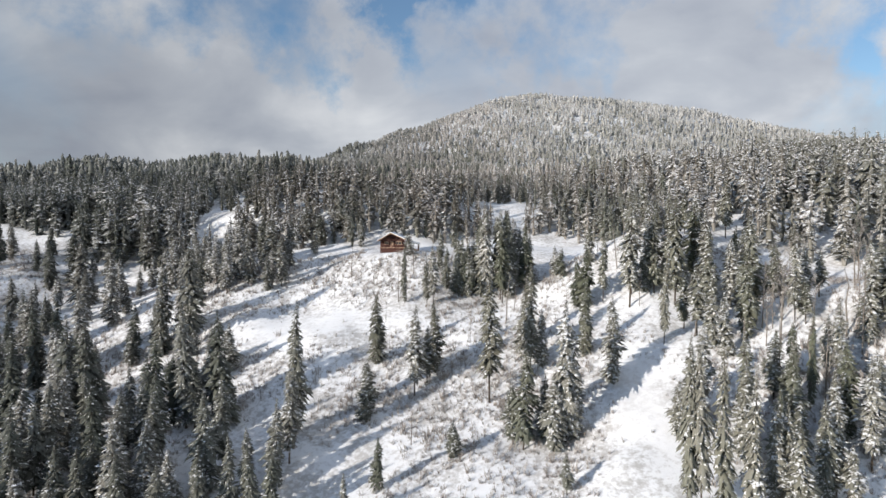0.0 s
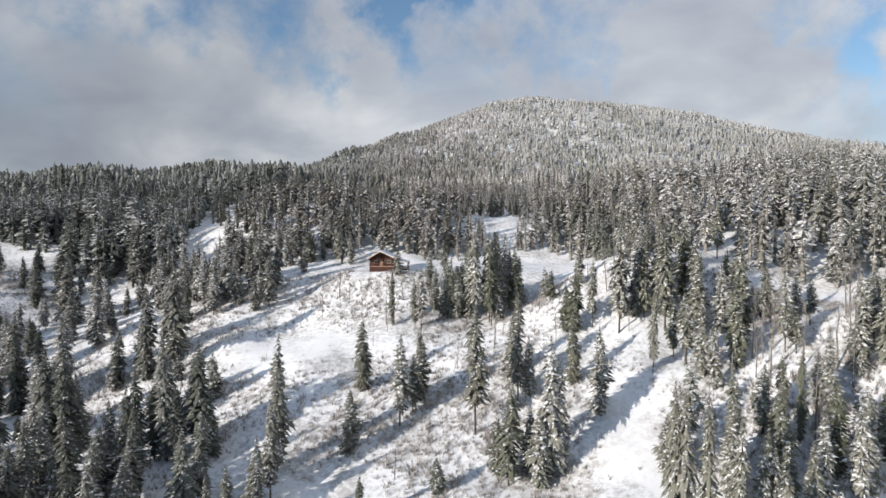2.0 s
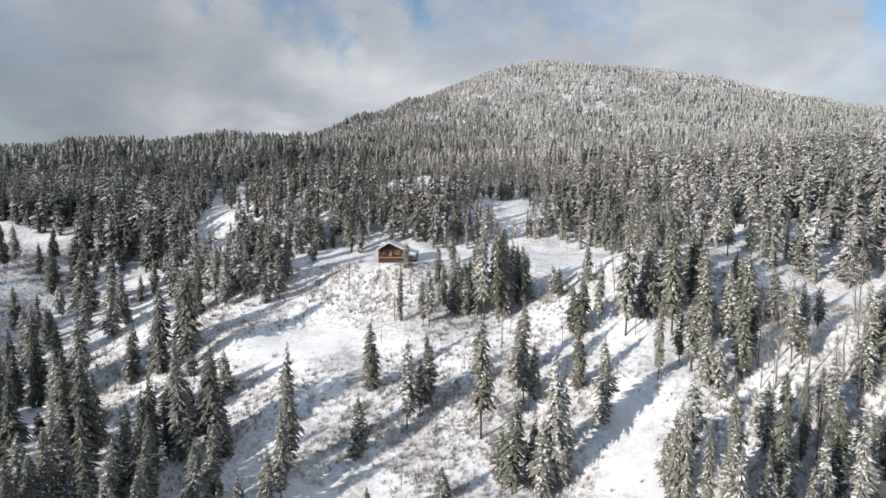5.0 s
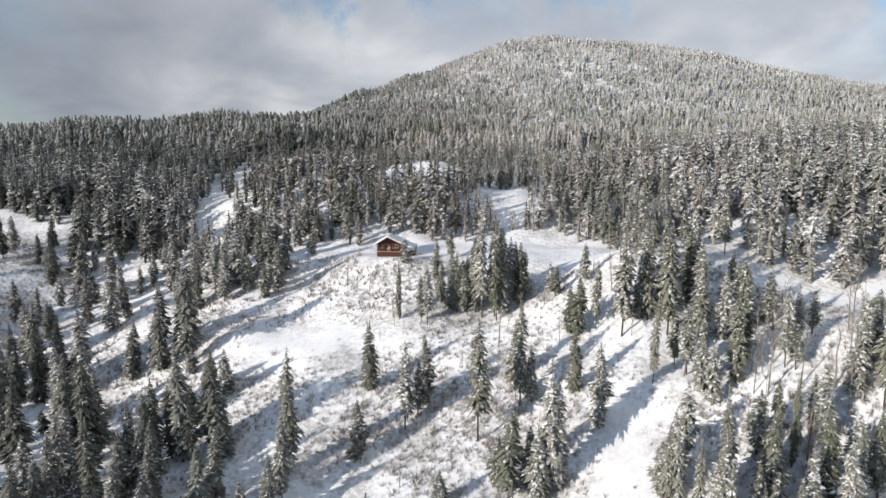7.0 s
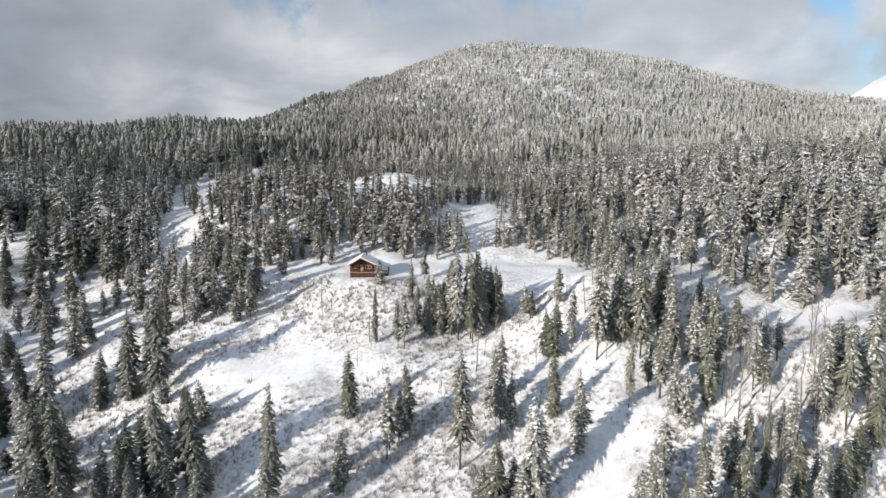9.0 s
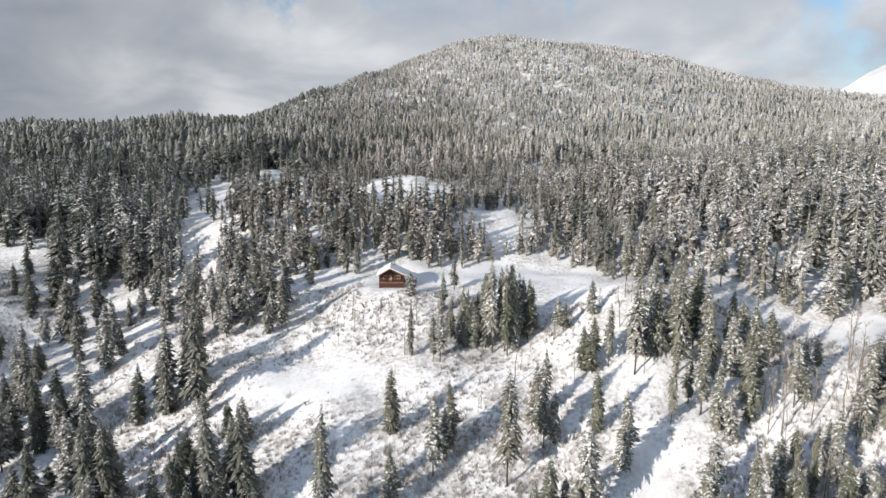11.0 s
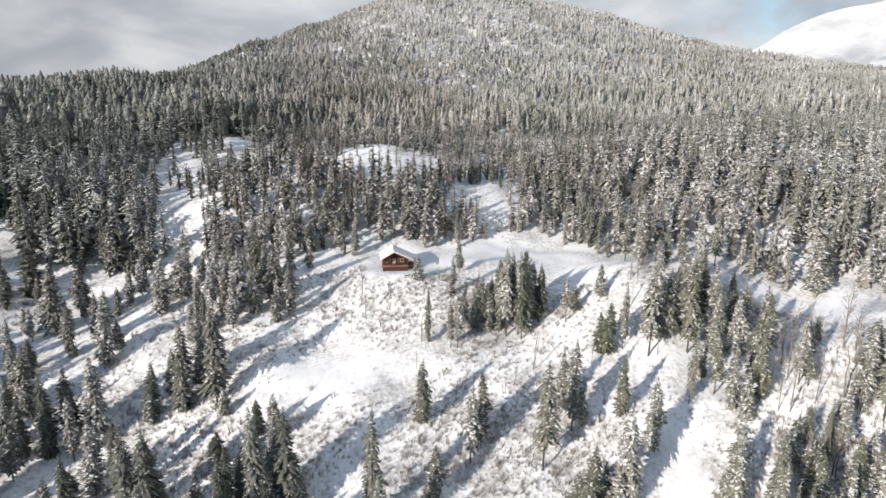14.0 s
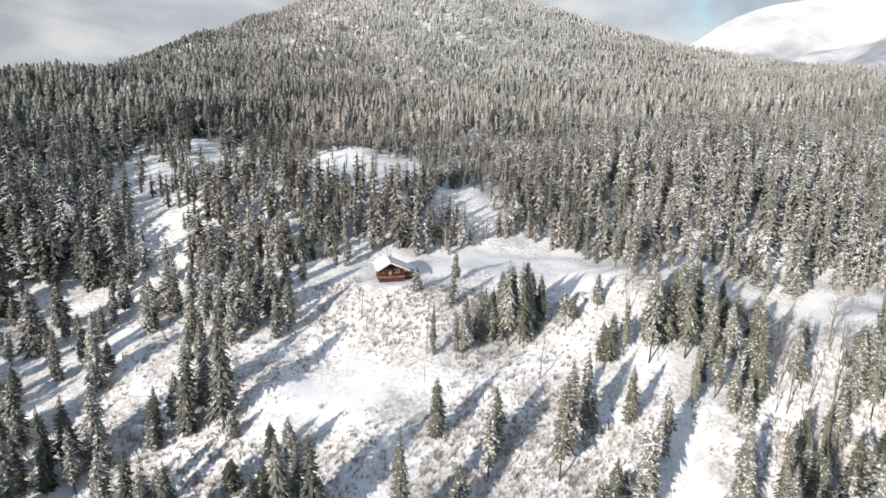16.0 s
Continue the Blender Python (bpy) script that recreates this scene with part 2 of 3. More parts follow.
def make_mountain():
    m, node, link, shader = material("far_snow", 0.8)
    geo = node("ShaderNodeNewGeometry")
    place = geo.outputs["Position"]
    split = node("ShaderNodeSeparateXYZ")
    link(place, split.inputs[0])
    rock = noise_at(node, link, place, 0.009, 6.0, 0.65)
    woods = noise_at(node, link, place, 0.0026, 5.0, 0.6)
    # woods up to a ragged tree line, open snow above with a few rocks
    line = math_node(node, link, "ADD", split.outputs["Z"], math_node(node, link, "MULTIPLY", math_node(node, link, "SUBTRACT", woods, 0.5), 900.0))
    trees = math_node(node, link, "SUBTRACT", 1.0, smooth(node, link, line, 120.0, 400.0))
    # one ragged dark patch, wide and low, on the flank
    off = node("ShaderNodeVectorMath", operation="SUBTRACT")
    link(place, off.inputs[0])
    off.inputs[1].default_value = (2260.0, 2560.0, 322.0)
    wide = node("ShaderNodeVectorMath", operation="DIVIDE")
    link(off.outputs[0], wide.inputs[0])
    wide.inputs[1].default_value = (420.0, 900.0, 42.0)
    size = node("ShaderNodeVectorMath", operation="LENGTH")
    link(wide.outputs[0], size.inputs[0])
    tone = math_node(node, link, "SUBTRACT", 1.0, smooth(node, link, math_node(node, link, "ADD", size.outputs["Value"], math_node(node, link, "MULTIPLY", woods, 1.6)), 1.3, 1.9))
    trees = math_node(node, link, "MAXIMUM", trees, tone)
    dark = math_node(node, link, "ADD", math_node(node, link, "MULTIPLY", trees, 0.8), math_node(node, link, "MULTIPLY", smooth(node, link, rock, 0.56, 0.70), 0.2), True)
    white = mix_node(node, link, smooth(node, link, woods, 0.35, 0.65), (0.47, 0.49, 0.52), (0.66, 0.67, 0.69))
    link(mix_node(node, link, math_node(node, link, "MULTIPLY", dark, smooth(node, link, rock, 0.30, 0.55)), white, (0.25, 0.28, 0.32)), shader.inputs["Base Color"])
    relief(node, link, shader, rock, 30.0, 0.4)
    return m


def make_glass():
    m, node, link, shader = material("window_glass", 0.08)
    shader.inputs["Base Color"].default_value = (0.05, 0.06, 0.07, 1)
    shader.inputs["Specular IOR Level"].default_value = 0.6
    return m


snow_ground, snow_cap = make_snow_ground(), make_snow_cap()
needles, forest_needles = make_needles("snowy_needles", False), make_needles("snowy_forest", True)
bark = make_bark("spruce_bark", (0.035, 0.028, 0.022), (0.12, 0.095, 0.075))
grey_wood = make_bark("weathered_wood", (0.10, 0.085, 0.07), (0.30, 0.27, 0.24), 0.3)
twigs = make_bark("frosted_twigs", (0.22, 0.195, 0.175), (0.50, 0.46, 0.43), 0.7)
red_boards = make_boards("red_stained_boards", (0.045, 0.020, 0.016), (0.11, 0.045, 0.034))
brown_logs = make_boards("brown_logs", (0.046, 0.020, 0.016), (0.12, 0.054, 0.040))
trim_wood = make_boards("pale_trim", (0.36, 0.24, 0.17), (0.58, 0.43, 0.32))
glass = make_glass()


# ---- meshes ----
def from_arrays(name, verts, tris, mat):
    me = bpy.data.meshes.new(name)
    verts, tris = np.asarray(verts, np.float32), np.asarray(tris, np.int32)
    me.vertices.add(len(verts))
    me.vertices.foreach_set("co", verts.ravel())
    me.loops.add(tris.size)
    me.loops.foreach_set("vertex_index", tris.ravel())
    me.polygons.add(len(tris))
    me.polygons.foreach_set("loop_start", np.arange(0, tris.size, tris.shape[1], dtype=np.int32))
    me.update(calc_edges=True)
    me.materials.append(mat)
    return me


def part(name, bm, mat, parent=None, label=""):
    me = bpy.data.meshes.new(name)
    bm.to_mesh(me)
    bm.free()
    me.materials.append(mat)
    ob = new(name, me)
    ob.parent = parent
    return tagged(ob, label)


# ---- terrain ----
RAMP = dict(z0=1.6713, tilt=0.1345, steep=0.2908, gentle=0.0143, brow=280.5465, width=21.4529, skew=-0.1557, bow=-0.000248)
HILL = (221.7, 262.1, 1349.4, 291.4, 457.2, 1.608)  # height, centre x, y, half widths, turn
KNOLLS = [  # on the hill and the ridge: height, centre x, y, half widths
    (102.3, -454.8, 678.7, 324.8, 299.7),
    (-44.9, 800.2, 1235.8, 273.7, 481.1),
    (4.3, 547.7, 1381.0, 230.7, 151.6),
    (32.2, 113.2, 1352.1, 101.5, 121.9),
    (-3.3, 493.1, 1140.5, 154.8, 147.6),
    (22.1, -150.4, 1158.4, 118.2, 126.7),
]
HOLLOWS = [  # on the near slope and the bench
    (-5.4, -84.2, 164.3, 60.7, 18.0),
    (-15.5, -145.1, 212.6, 40.6, 54.2),
    (20.5, 118.8, 146.7, 42.4, 18.0),
    (15.6, 68.5, 191.5, 26.8, 18.0),
    (6.6, -9.0, 219.7, 33.5, 18.0),
    (12.2, -68.4, 306.3, 62.2, 21.9),
    (14.5, 161.0, 244.9, 45.0, 58.6),
    (-9.1, 28.0, 197.6, 20.7, 18.0),
    (-7.8, 82.5, 163.1, 23.7, 18.0),
    (-9.7, -40.3, 201.8, 20.9, 18.0),
    (-5.1, -86.2, 175.6, 24.8, 18.0),
    (-9.6, 31.9, 249.2, 38.7, 18.0),
    (-5.7, 104.4, 177.2, 20.0, 21.1),
    (-8.0, -110.7, 261.4, 38.6, 20.3),
    (-1.6, -108.0, 215.6, 22.4, 21.3),
    (8.4, -50.4, 174.1, 20.0, 18.0),
]
waves = np.random.RandomState(5)
RIPPLES = [(waves.uniform(0, 6.28), waves.uniform(0, 6.28), 6.5 * 1.33 ** k) for k in range(14)]


PAD = -0.65  # the level ground under the cabin


def ground_z(x, y):
    """The height of the snow at x, y (numbers or arrays)."""
    x, y = np.asarray(x, float), np.asarray(y, float)
    r = RAMP
    v = y + r["skew"] * x + r["bow"] * np.clip(x, -900, 900) ** 2 - r["brow"]
    z = r["z0"] + r["tilt"] * np.clip(x, -900, 900) + r["gentle"] * v - (r["steep"] - r["gentle"]) * r["width"] * np.logaddexp(0, -v / r["width"])
    a, cx, cy, sx, sy, turn = HILL
    e = ((x - cx) * math.cos(turn) + (y - cy) * math.sin(turn)) / sx
    f = (-(x - cx) * math.sin(turn) + (y - cy) * math.cos(turn)) / sy
    z = z + a * np.exp(-(e * e + f * f) / 2)
    for a, cx, cy, sx, sy in KNOLLS + HOLLOWS:
        z = z + a * np.exp(-(((x - cx) / sx) ** 2 + ((y - cy) / sy) ** 2) / 2)
    for heading, phase, length in RIPPLES:
        z = z + 0.013 * length * np.sin(6.283 / length * (x * math.cos(heading) + y * math.sin(heading)) + phase) * np.sin(6.283 / (1.7 * length) * (x * math.sin(heading) - y * math.cos(heading)) + 2 * phase)
    pad = np.exp(-(((x + 14.0) / 18.0) ** 2 + ((y - 234) / 15.0) ** 2) ** 2)
    z = z * (1 - pad) + PAD * pad
    far = np.clip((np.hypot(x, y) - 1900) / 900, 0, 1)
    z = z * (1 - far) - 150 * far
    return -160 + 30 * np.logaddexp(0, (z + 160) / 30)


def stretch_axis(low, high, step, reach):
    """Even steps from low to high, then ever wider ones out to reach."""
    mid = list(np.arange(low, high + step / 2, step))
    up, down, s = [mid[-1]], [mid[0]], step
    while up[-1] < reach or down[-1] > -reach:
        s = min(s * 1.12, 260)
        up.append(up[-1] + s), down.append(down[-1] - s)
    return np.array(down[:0:-1] + mid + up[1:])


def make_ground():
    xs, ys = stretch_axis(-230, 230, 2.4, 4300), stretch_axis(70, 460, 2.4, 4300)
    gx, gy = np.meshgrid(xs, ys)
    verts = np.stack([gx, gy, ground_z(gx, gy)], -1).reshape(-1, 3)
    nx = len(xs)
    i, j = np.meshgrid(np.arange(nx - 1), np.arange(len(ys) - 1))
    a = (j * nx + i).ravel()
    me = from_arrays("ground", verts, np.stack([a, a + 1, a + nx + 1, a + nx], 1), snow_ground)
    me.polygons.foreach_set("use_smooth", np.ones(len(me.polygons), bool))
    tagged(new("ground", me), "snow-covered mountain slope with dry brush showing through", "ground", kind="structure")


make_ground()


def make_far_mountain(seed, far, azimuths, heights, snow, label):
    """A snow mountain across the valley: its crest by azimuth, folded flanks below."""
    r = np.random.RandomState(seed)
    n, k = 160, 40
    a, d = np.meshgrid(np.radians(np.linspace(azimuths[0], azimuths[-1], n)), np.linspace(0, 1, k))
    crest = np.interp(np.degrees(a), azimuths, heights)
    for m in range(2, 9):
        crest = crest + 26 / m * np.sin(a * 11 * m + r.uniform(0, 6.28))
    folds = 0
    for m in range(1, 9):
        folds = folds + 70 / m * np.sin(a * 17 * m + d * 2 + r.uniform(0, 6)) * np.sin(d * 3 * m + r.uniform(0, 6))
    z = -150 + (crest + 150) * d ** 0.9 + folds * d * (1 - d) * 3
    dist = far + (1100 + folds) * d - 1100
    verts = np.stack([dist * np.sin(a), dist * np.cos(a), z], -1).reshape(-1, 3)
    i, j = np.meshgrid(np.arange(n - 1), np.arange(k - 1))
    b = (j * n + i).ravel()
    me = from_arrays("backdrop", verts, np.stack([b, b + 1, b + n + 1, b + n], 1), snow)
    me.polygons.foreach_set("use_smooth", np.ones(len(me.polygons), bool))
    tagged(new("backdrop", me), label, "mountain", kind="structure")


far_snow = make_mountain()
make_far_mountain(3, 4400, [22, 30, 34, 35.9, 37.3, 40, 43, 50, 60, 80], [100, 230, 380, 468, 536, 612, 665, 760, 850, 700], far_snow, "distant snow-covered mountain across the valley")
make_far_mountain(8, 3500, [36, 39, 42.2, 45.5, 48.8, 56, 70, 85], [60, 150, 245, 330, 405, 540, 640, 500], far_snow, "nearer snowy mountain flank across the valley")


# ---- cabin ----
def box(bm, x0, x1, y0, y1, z0, z1):
    made = bmesh.ops.create_cube(bm, size=1)["verts"]
    bmesh.ops.transform(bm, verts=made, matrix=Matrix.LocRotScale(((x0 + x1) / 2, (y0 + y1) / 2, (z0 + z1) / 2), None, (x1 - x0, y1 - y0, z1 - z0)))
    return made


def boxes(*sizes):
    bm = bmesh.new()
    for s in sizes:
        box(bm, *s)
    return bm


def slab(a, b, c, d, thick):
    """A plank from four corners, counter-clockwise from above, thickened downwards."""
    bm = bmesh.new()
    top = [bm.verts.new(p) for p in (a, b, c, d)]
    low = [bm.verts.new((p[0], p[1], p[2] - thick)) for p in (a, b, c, d)]
    bm.faces.new(top), bm.faces.new(low[::-1])
    for k in range(4):
        bm.faces.new((top[k - 1], low[k - 1], low[k], top[k]))
    bmesh.ops.recalc_face_normals(bm, faces=bm.faces)
    return bm


def make_cabin(x, y, z, turn):
    cabin = tagged(new("cabin"), "red-brown wooden cabin with a snowy gabled roof on the bench", "cabin")
    W, D, FLOOR, EAVE, RIDGE, TOP = 4.2, 9.0, 1.9, 4.5, 7.0, -0.55
    part("lower_wall", boxes((-W, W, 0.0, D, -1.2, FLOOR)), red_boards, cabin, "dark red boarded lower storey")
    # upper storey in four walls, the front one with its openings
    part("front_wall", boxes((-W, -2.9, 1.6, 1.8, FLOOR, EAVE + 0.1), (-1.5, -1.0, 1.6, 1.8, FLOOR, EAVE + 0.1), (0.1, 0.7, 1.6, 1.8, FLOOR, EAVE + 0.1), (2.9, W, 1.6, 1.8, FLOOR, EAVE + 0.1),
                             (-2.9, -1.5, 1.6, 1.8, FLOOR, 2.9), (0.7, 2.9, 1.6, 1.8, FLOOR, 2.9), (-2.9, -1.5, 1.6, 1.8, 4.1, EAVE + 0.1), (0.7, 2.9, 1.6, 1.8, 4.1, EAVE + 0.1), (-1.0, 0.1, 1.6, 1.8, 4.15, EAVE + 0.1)), brown_logs, cabin)
    part("back_wall", boxes((-W, W, D - 0.2, D, FLOOR, EAVE + 0.1)), brown_logs, cabin)
    for s in (-1, 1):
        part("side_wall", boxes((s * W - 0.1 - 0.1 * s, s * W + 0.1 - 0.1 * s, 1.8, D - 0.2, FLOOR, EAVE + 0.1)), brown_logs, cabin)
    for y0 in (1.6, D - 0.2):
        bm = bmesh.new()
        tri = [(-W, y0, EAVE + 0.1), (W, y0, EAVE + 0.1), (TOP, y0, RIDGE - 0.14)]
        a, b = [bm.verts.new(p) for p in tri], [bm.verts.new((p[0], p[1] + 0.2, p[2])) for p in tri]
        bm.faces.new(a), bm.faces.new(b[::-1])
        for k in range(3):
            bm.faces.new((a[k - 1], b[k - 1], b[k], a[k]))
        bmesh.ops.recalc_face_normals(bm, faces=bm.faces)
        part("gable", bm, brown_logs, cabin)
    # windows and door behind the deck
    for x0, x1 in ((-2.9, -1.5), (0.7, 2.9)):
        window = part("window", boxes((x0, x0 + 0.18, 1.55, 1.72, 2.9, 4.1), (x1 - 0.18, x1, 1.55, 1.72, 2.9, 4.1), (x0 + 0.18, x1 - 0.18, 1.55, 1.72, 2.9, 3.06), (x0 + 0.18, x1 - 0.18, 1.55, 1.72, 3.94, 4.1),
                                      ((x0 + x1) / 2 - 0.06, (x0 + x1) / 2 + 0.06, 1.56, 1.7, 3.06, 3.94)), trim_wood, cabin, "pale wooden window frame")
        part("pane", boxes((x0 + 0.17, x1 - 0.17, 1.66, 1.68, 3.05, 3.95)), glass, window, "dark glass pane")
    part("door", boxes((-1.0, 0.1, 1.64, 1.76, FLOOR, 4.15)), trim_wood, cabin, "pale wooden door")
    # deck with railing, posts up to the roof
    part("deck", boxes((-W - 0.1, W + 0.1, -0.12, 1.6, FLOOR + 0.002, FLOOR + 0.14)), trim_wood, cabin, "pale deck edge")
    for px in (-W + 0.1, -1.3, 1.3, W - 0.1):
        part("post", boxes((px - 0.09, px + 0.09, -0.02, 0.16, FLOOR + 0.14, RIDGE - 0.2 - (0.6 * (TOP - px) if px < TOP else 0.46 * (px - TOP)))), brown_logs, cabin)
    part("railing", boxes((-W, W, -0.06, 0.04, FLOOR + 1.0, FLOOR + 1.1), *[(px, px + 0.12, -0.05, 0.0, FLOOR + 0.14, FLOOR + 1.0) for px in np.arange(-W + 0.2, W - 0.2, 0.26)]), red_boards, cabin, "red-brown deck railing")
    part("beam", boxes((-W - 0.3, W + 0.3, -0.1, 0.1, EAVE + 0.02, EAVE + 0.2)), brown_logs, cabin)
    # roof slopes with their snow
    E, Y0, Y1 = 6.0, -1.1, D + 0.8
    drop = 4.0
    for side, edge, low in (("west", -5.15, 4.25), ("east", E, drop)):
        ends = [(edge, low), (TOP, RIDGE)] if side == "west" else [(TOP, RIDGE), (edge, low)]
        (xa, za), (xb, zb) = ends
        roof = part("roof", slab((xa, Y0, za), (xb, Y0, zb), (xb, Y1, zb), (xa, Y1, za), 0.16), brown_logs, cabin)
        bm = slab((xa, Y0 + 0.06, za + 0.3), (xb, Y0 + 0.06, zb + 0.3), (xb, Y1, zb + 0.3), (xa, Y1, za + 0.3), 0.28)
        bmesh.ops.bevel(bm, geom=[e for e in bm.edges if abs(e.verts[0].co.x - edge) < 0.01 or abs(e.verts[1].co.x - edge) < 0.01], offset=0.09, segments=2, affect="EDGES")
        part("snow", bm, snow_cap, roof, "thick snow on the roof")
        part("fascia", slab((xa, Y0 - 0.05, za + 0.06), (xb, Y0 - 0.05, zb + 0.06), (xb, Y0, zb + 0.06), (xa, Y0, za + 0.06), 0.24), trim_wood, cabin, "pale gable board")
    part("flue", boxes((0.5, 0.75, 7.0, 7.25, 6.2, 8.0), (0.42, 0.83, 6.92, 7.33, 8.0, 8.1)), glass, cabin, "dark metal flue pipe")
    # lean-to along the rear of the sunless side
    porch = part("side_porch_roof", slab((E - 0.3, 3.2, drop - 0.02), (E + 2.6, 3.2, drop - 0.8), (E + 2.6, Y1, drop - 0.8), (E - 0.3, Y1, drop - 0.02), 0.14), brown_logs, cabin)
    part("snow", slab((E - 0.1, 3.25, drop + 0.12), (E + 2.55, 3.25, drop - 0.6), (E + 2.55, Y1, drop - 0.6), (E - 0.1, Y1, drop + 0.12), 0.2), snow_cap, porch)
    part("side_deck", boxes((W, E + 2.4, 3.4, D, 1.0, 1.2)), trim_wood, cabin)
    part("side_skirt", boxes((W, E + 2.3, 3.5, D - 0.1, -1.2, 1.0)), red_boards, cabin)
    for py in (3.5, 6.2, D - 0.1):
        part("post", boxes((E + 2.2, E + 2.36, py - 0.08, py + 0.08, 1.2, drop - 0.93)), brown_logs, cabin)
    cabin.matrix_world = pose(x, y, z, 0, 0, turn) @ Matrix.Scale(1.10, 4)


make_cabin(-18.7, 227.5, PAD, -2.0)


# ---- trees ----
def branch_fans(rng, H, R, foot, whorls, each, fine):
    """Drooping boughs in whorls: each bough a small ridged leaf shape with uneven sides and gaps between."""
    V, F = [], []
    broad = 0.16 if fine else 0.25
    p1, p2, p3 = rng.uniform(0, 6.283, 3)
    for k in range(whorls):
        h0 = foot + (H * 0.985 - foot) * k / whorls
        for b in range(each):
            h = h0 + rng.uniform(-0.8, 0.8) * (H - foot) / whorls
            up = min(max((h - foot) / (H - foot), 0), 1)
            a = 6.283 * (b + rng.uniform(0, 0.95)) / each + k * 1.3
            uneven = 1 + 0.22 * math.sin(a + p1 + up * 6) + 0.18 * math.sin(up * 19 + p2) + 0.14 * math.sin(2 * a + p3 + up * 9)
            L = R * (1 - up ** 2.5) ** 0.95 * uneven * rng.uniform(0.4, 1.15) * min(1, 0.5 + up * 2.2) + 0.16
            u, s = np.array((math.cos(a), math.sin(a), 0)), np.array((-math.sin(a), math.cos(a), 0))
            lift, droop = rng.uniform(-0.25, 0.3), rng.uniform(0.15, 0.8)
            t, w1, w2 = rng.uniform(0.5, 0.75), broad * L * rng.uniform(0.6, 1.5), broad * L * rng.uniform(0.6, 1.5)
            root, tip = u * L * 0.08 + (0, 0, h), u * L + (0, 0, h + (lift - droop) * L)
            ridge = u * L * t + (0, 0, h + lift * L * t - droop * L * t * t)
            n = len(V)
            V += [root, ridge, tip, ridge + s * w1 - u * w1 * 0.2 + (0, 0, -w1 * rng.uniform(0.2, 1.0)), ridge - s * w2 - u * w2 * 0.2 + (0, 0, -w2 * rng.uniform(0.2, 1.0))]
            F += [(n, n + 3, n + 1), (n, n + 1, n + 4), (n + 3, n + 2, n + 1), (n + 1, n + 2, n + 4)]
    return np.array(V), np.array(F)


def star_tiers(rng, H, R, foot, tiers, points):
    """Stacked ragged skirts, for trees far off."""
    V, F = [], []
    for k in range(tiers):
        up = k / tiers
        low = foot + (H - foot) * up
        top = min(H, low + (H - foot) / tiers * 1.9)
        base = len(V)
        V.append((rng.uniform(-0.1, 0.1), rng.uniform(-0.1, 0.1), top))
        for p in range(points):
            a = 6.283 * (p + rng.uniform(-0.3, 0.3)) / points + k
            r = (R * (1 - up ** 1.7) ** 0.9 + 0.1) * (rng.uniform(0.9, 1.25) if p % 2 else rng.uniform(0.4, 0.65))
            V.append((r * math.cos(a), r * math.sin(a), low + rng.uniform(-0.3, 0.5) * (H - foot) / tiers + (0 if p % 2 else 0.35 * (H - foot) / tiers)))
        F += [(base, base + 1 + p, base + 1 + (p + 1) % points) for p in range(points)]
    return np.array(V), np.array(F)


def taper(points, radii, sides):
    """A tube through the points."""
    V, F = [], []
    for (x, y, z), r in zip(points, radii):
        V += [(x + r * math.cos(6.283 * k / sides), y + r * math.sin(6.283 * k / sides), z) for k in range(sides)]
    for q in range(len(points) - 1):
        for k in range(sides):
            a, b, c, d = q * sides + k, q * sides + (k + 1) % sides, (q + 1) * sides + (k + 1) % sides, (q + 1) * sides + k
            F += [(a, b, c), (a, c, d)]
    return np.array(V), np.array(F)


def join(pieces):
    V, F, n = [], [], 0
    for v, f in pieces:
        V.append(np.asarray(v)), F.append(np.asarray(f) + n)
        n += len(v)
    return np.concatenate(V), np.concatenate(F)


def make_spruce(seed, H=18.0, R=2.5, foot=0.8, whorls=54, each=11, kind="spruce_tree"):
    rng = np.random.RandomState(seed)
    if kind == "spruce_tree":
        tree = tagged(new(kind), "snow-dusted dark green spruce on the snowy slope", "tree", "spruces on the slope")
    else:
        tree = tagged(new(kind), "snow-dusted pine with a bare lower trunk on the slope", "tree", "pines on the slope")
    bend = [(rng.uniform(-0.08, 0.08), rng.uniform(-0.08, 0.08), z) for z in np.linspace(0, H * 0.97, 6)]
    bend[0] = (0, 0, -1.2)
    ob = new("trunk", from_arrays("trunk", *taper(bend, np.linspace(0.011, 0.0015, 6) * H, 7), bark))
    ob.parent = tree
    ob = new("crown", from_arrays("crown", *branch_fans(rng, H, R, foot, whorls, each, True), needles))
    ob.parent = tree
    return tree


PROTOTYPES = [make_spruce(11, R=2.8), make_spruce(12, R=2.4, foot=0.6), make_spruce(13, R=3.0), make_spruce(15, R=2.8, foot=2.0), make_spruce(16, R=2.2, foot=1.2),
              make_spruce(14, R=2.4, foot=3.0, whorls=46, kind="pine_tree"), make_spruce(17, R=2.5, foot=4.2, whorls=42, each=10, kind="pine_tree")]

SPREAD = (2.8, 2.4, 3.0, 2.8, 2.2, 2.4, 2.5)  # of the prototypes

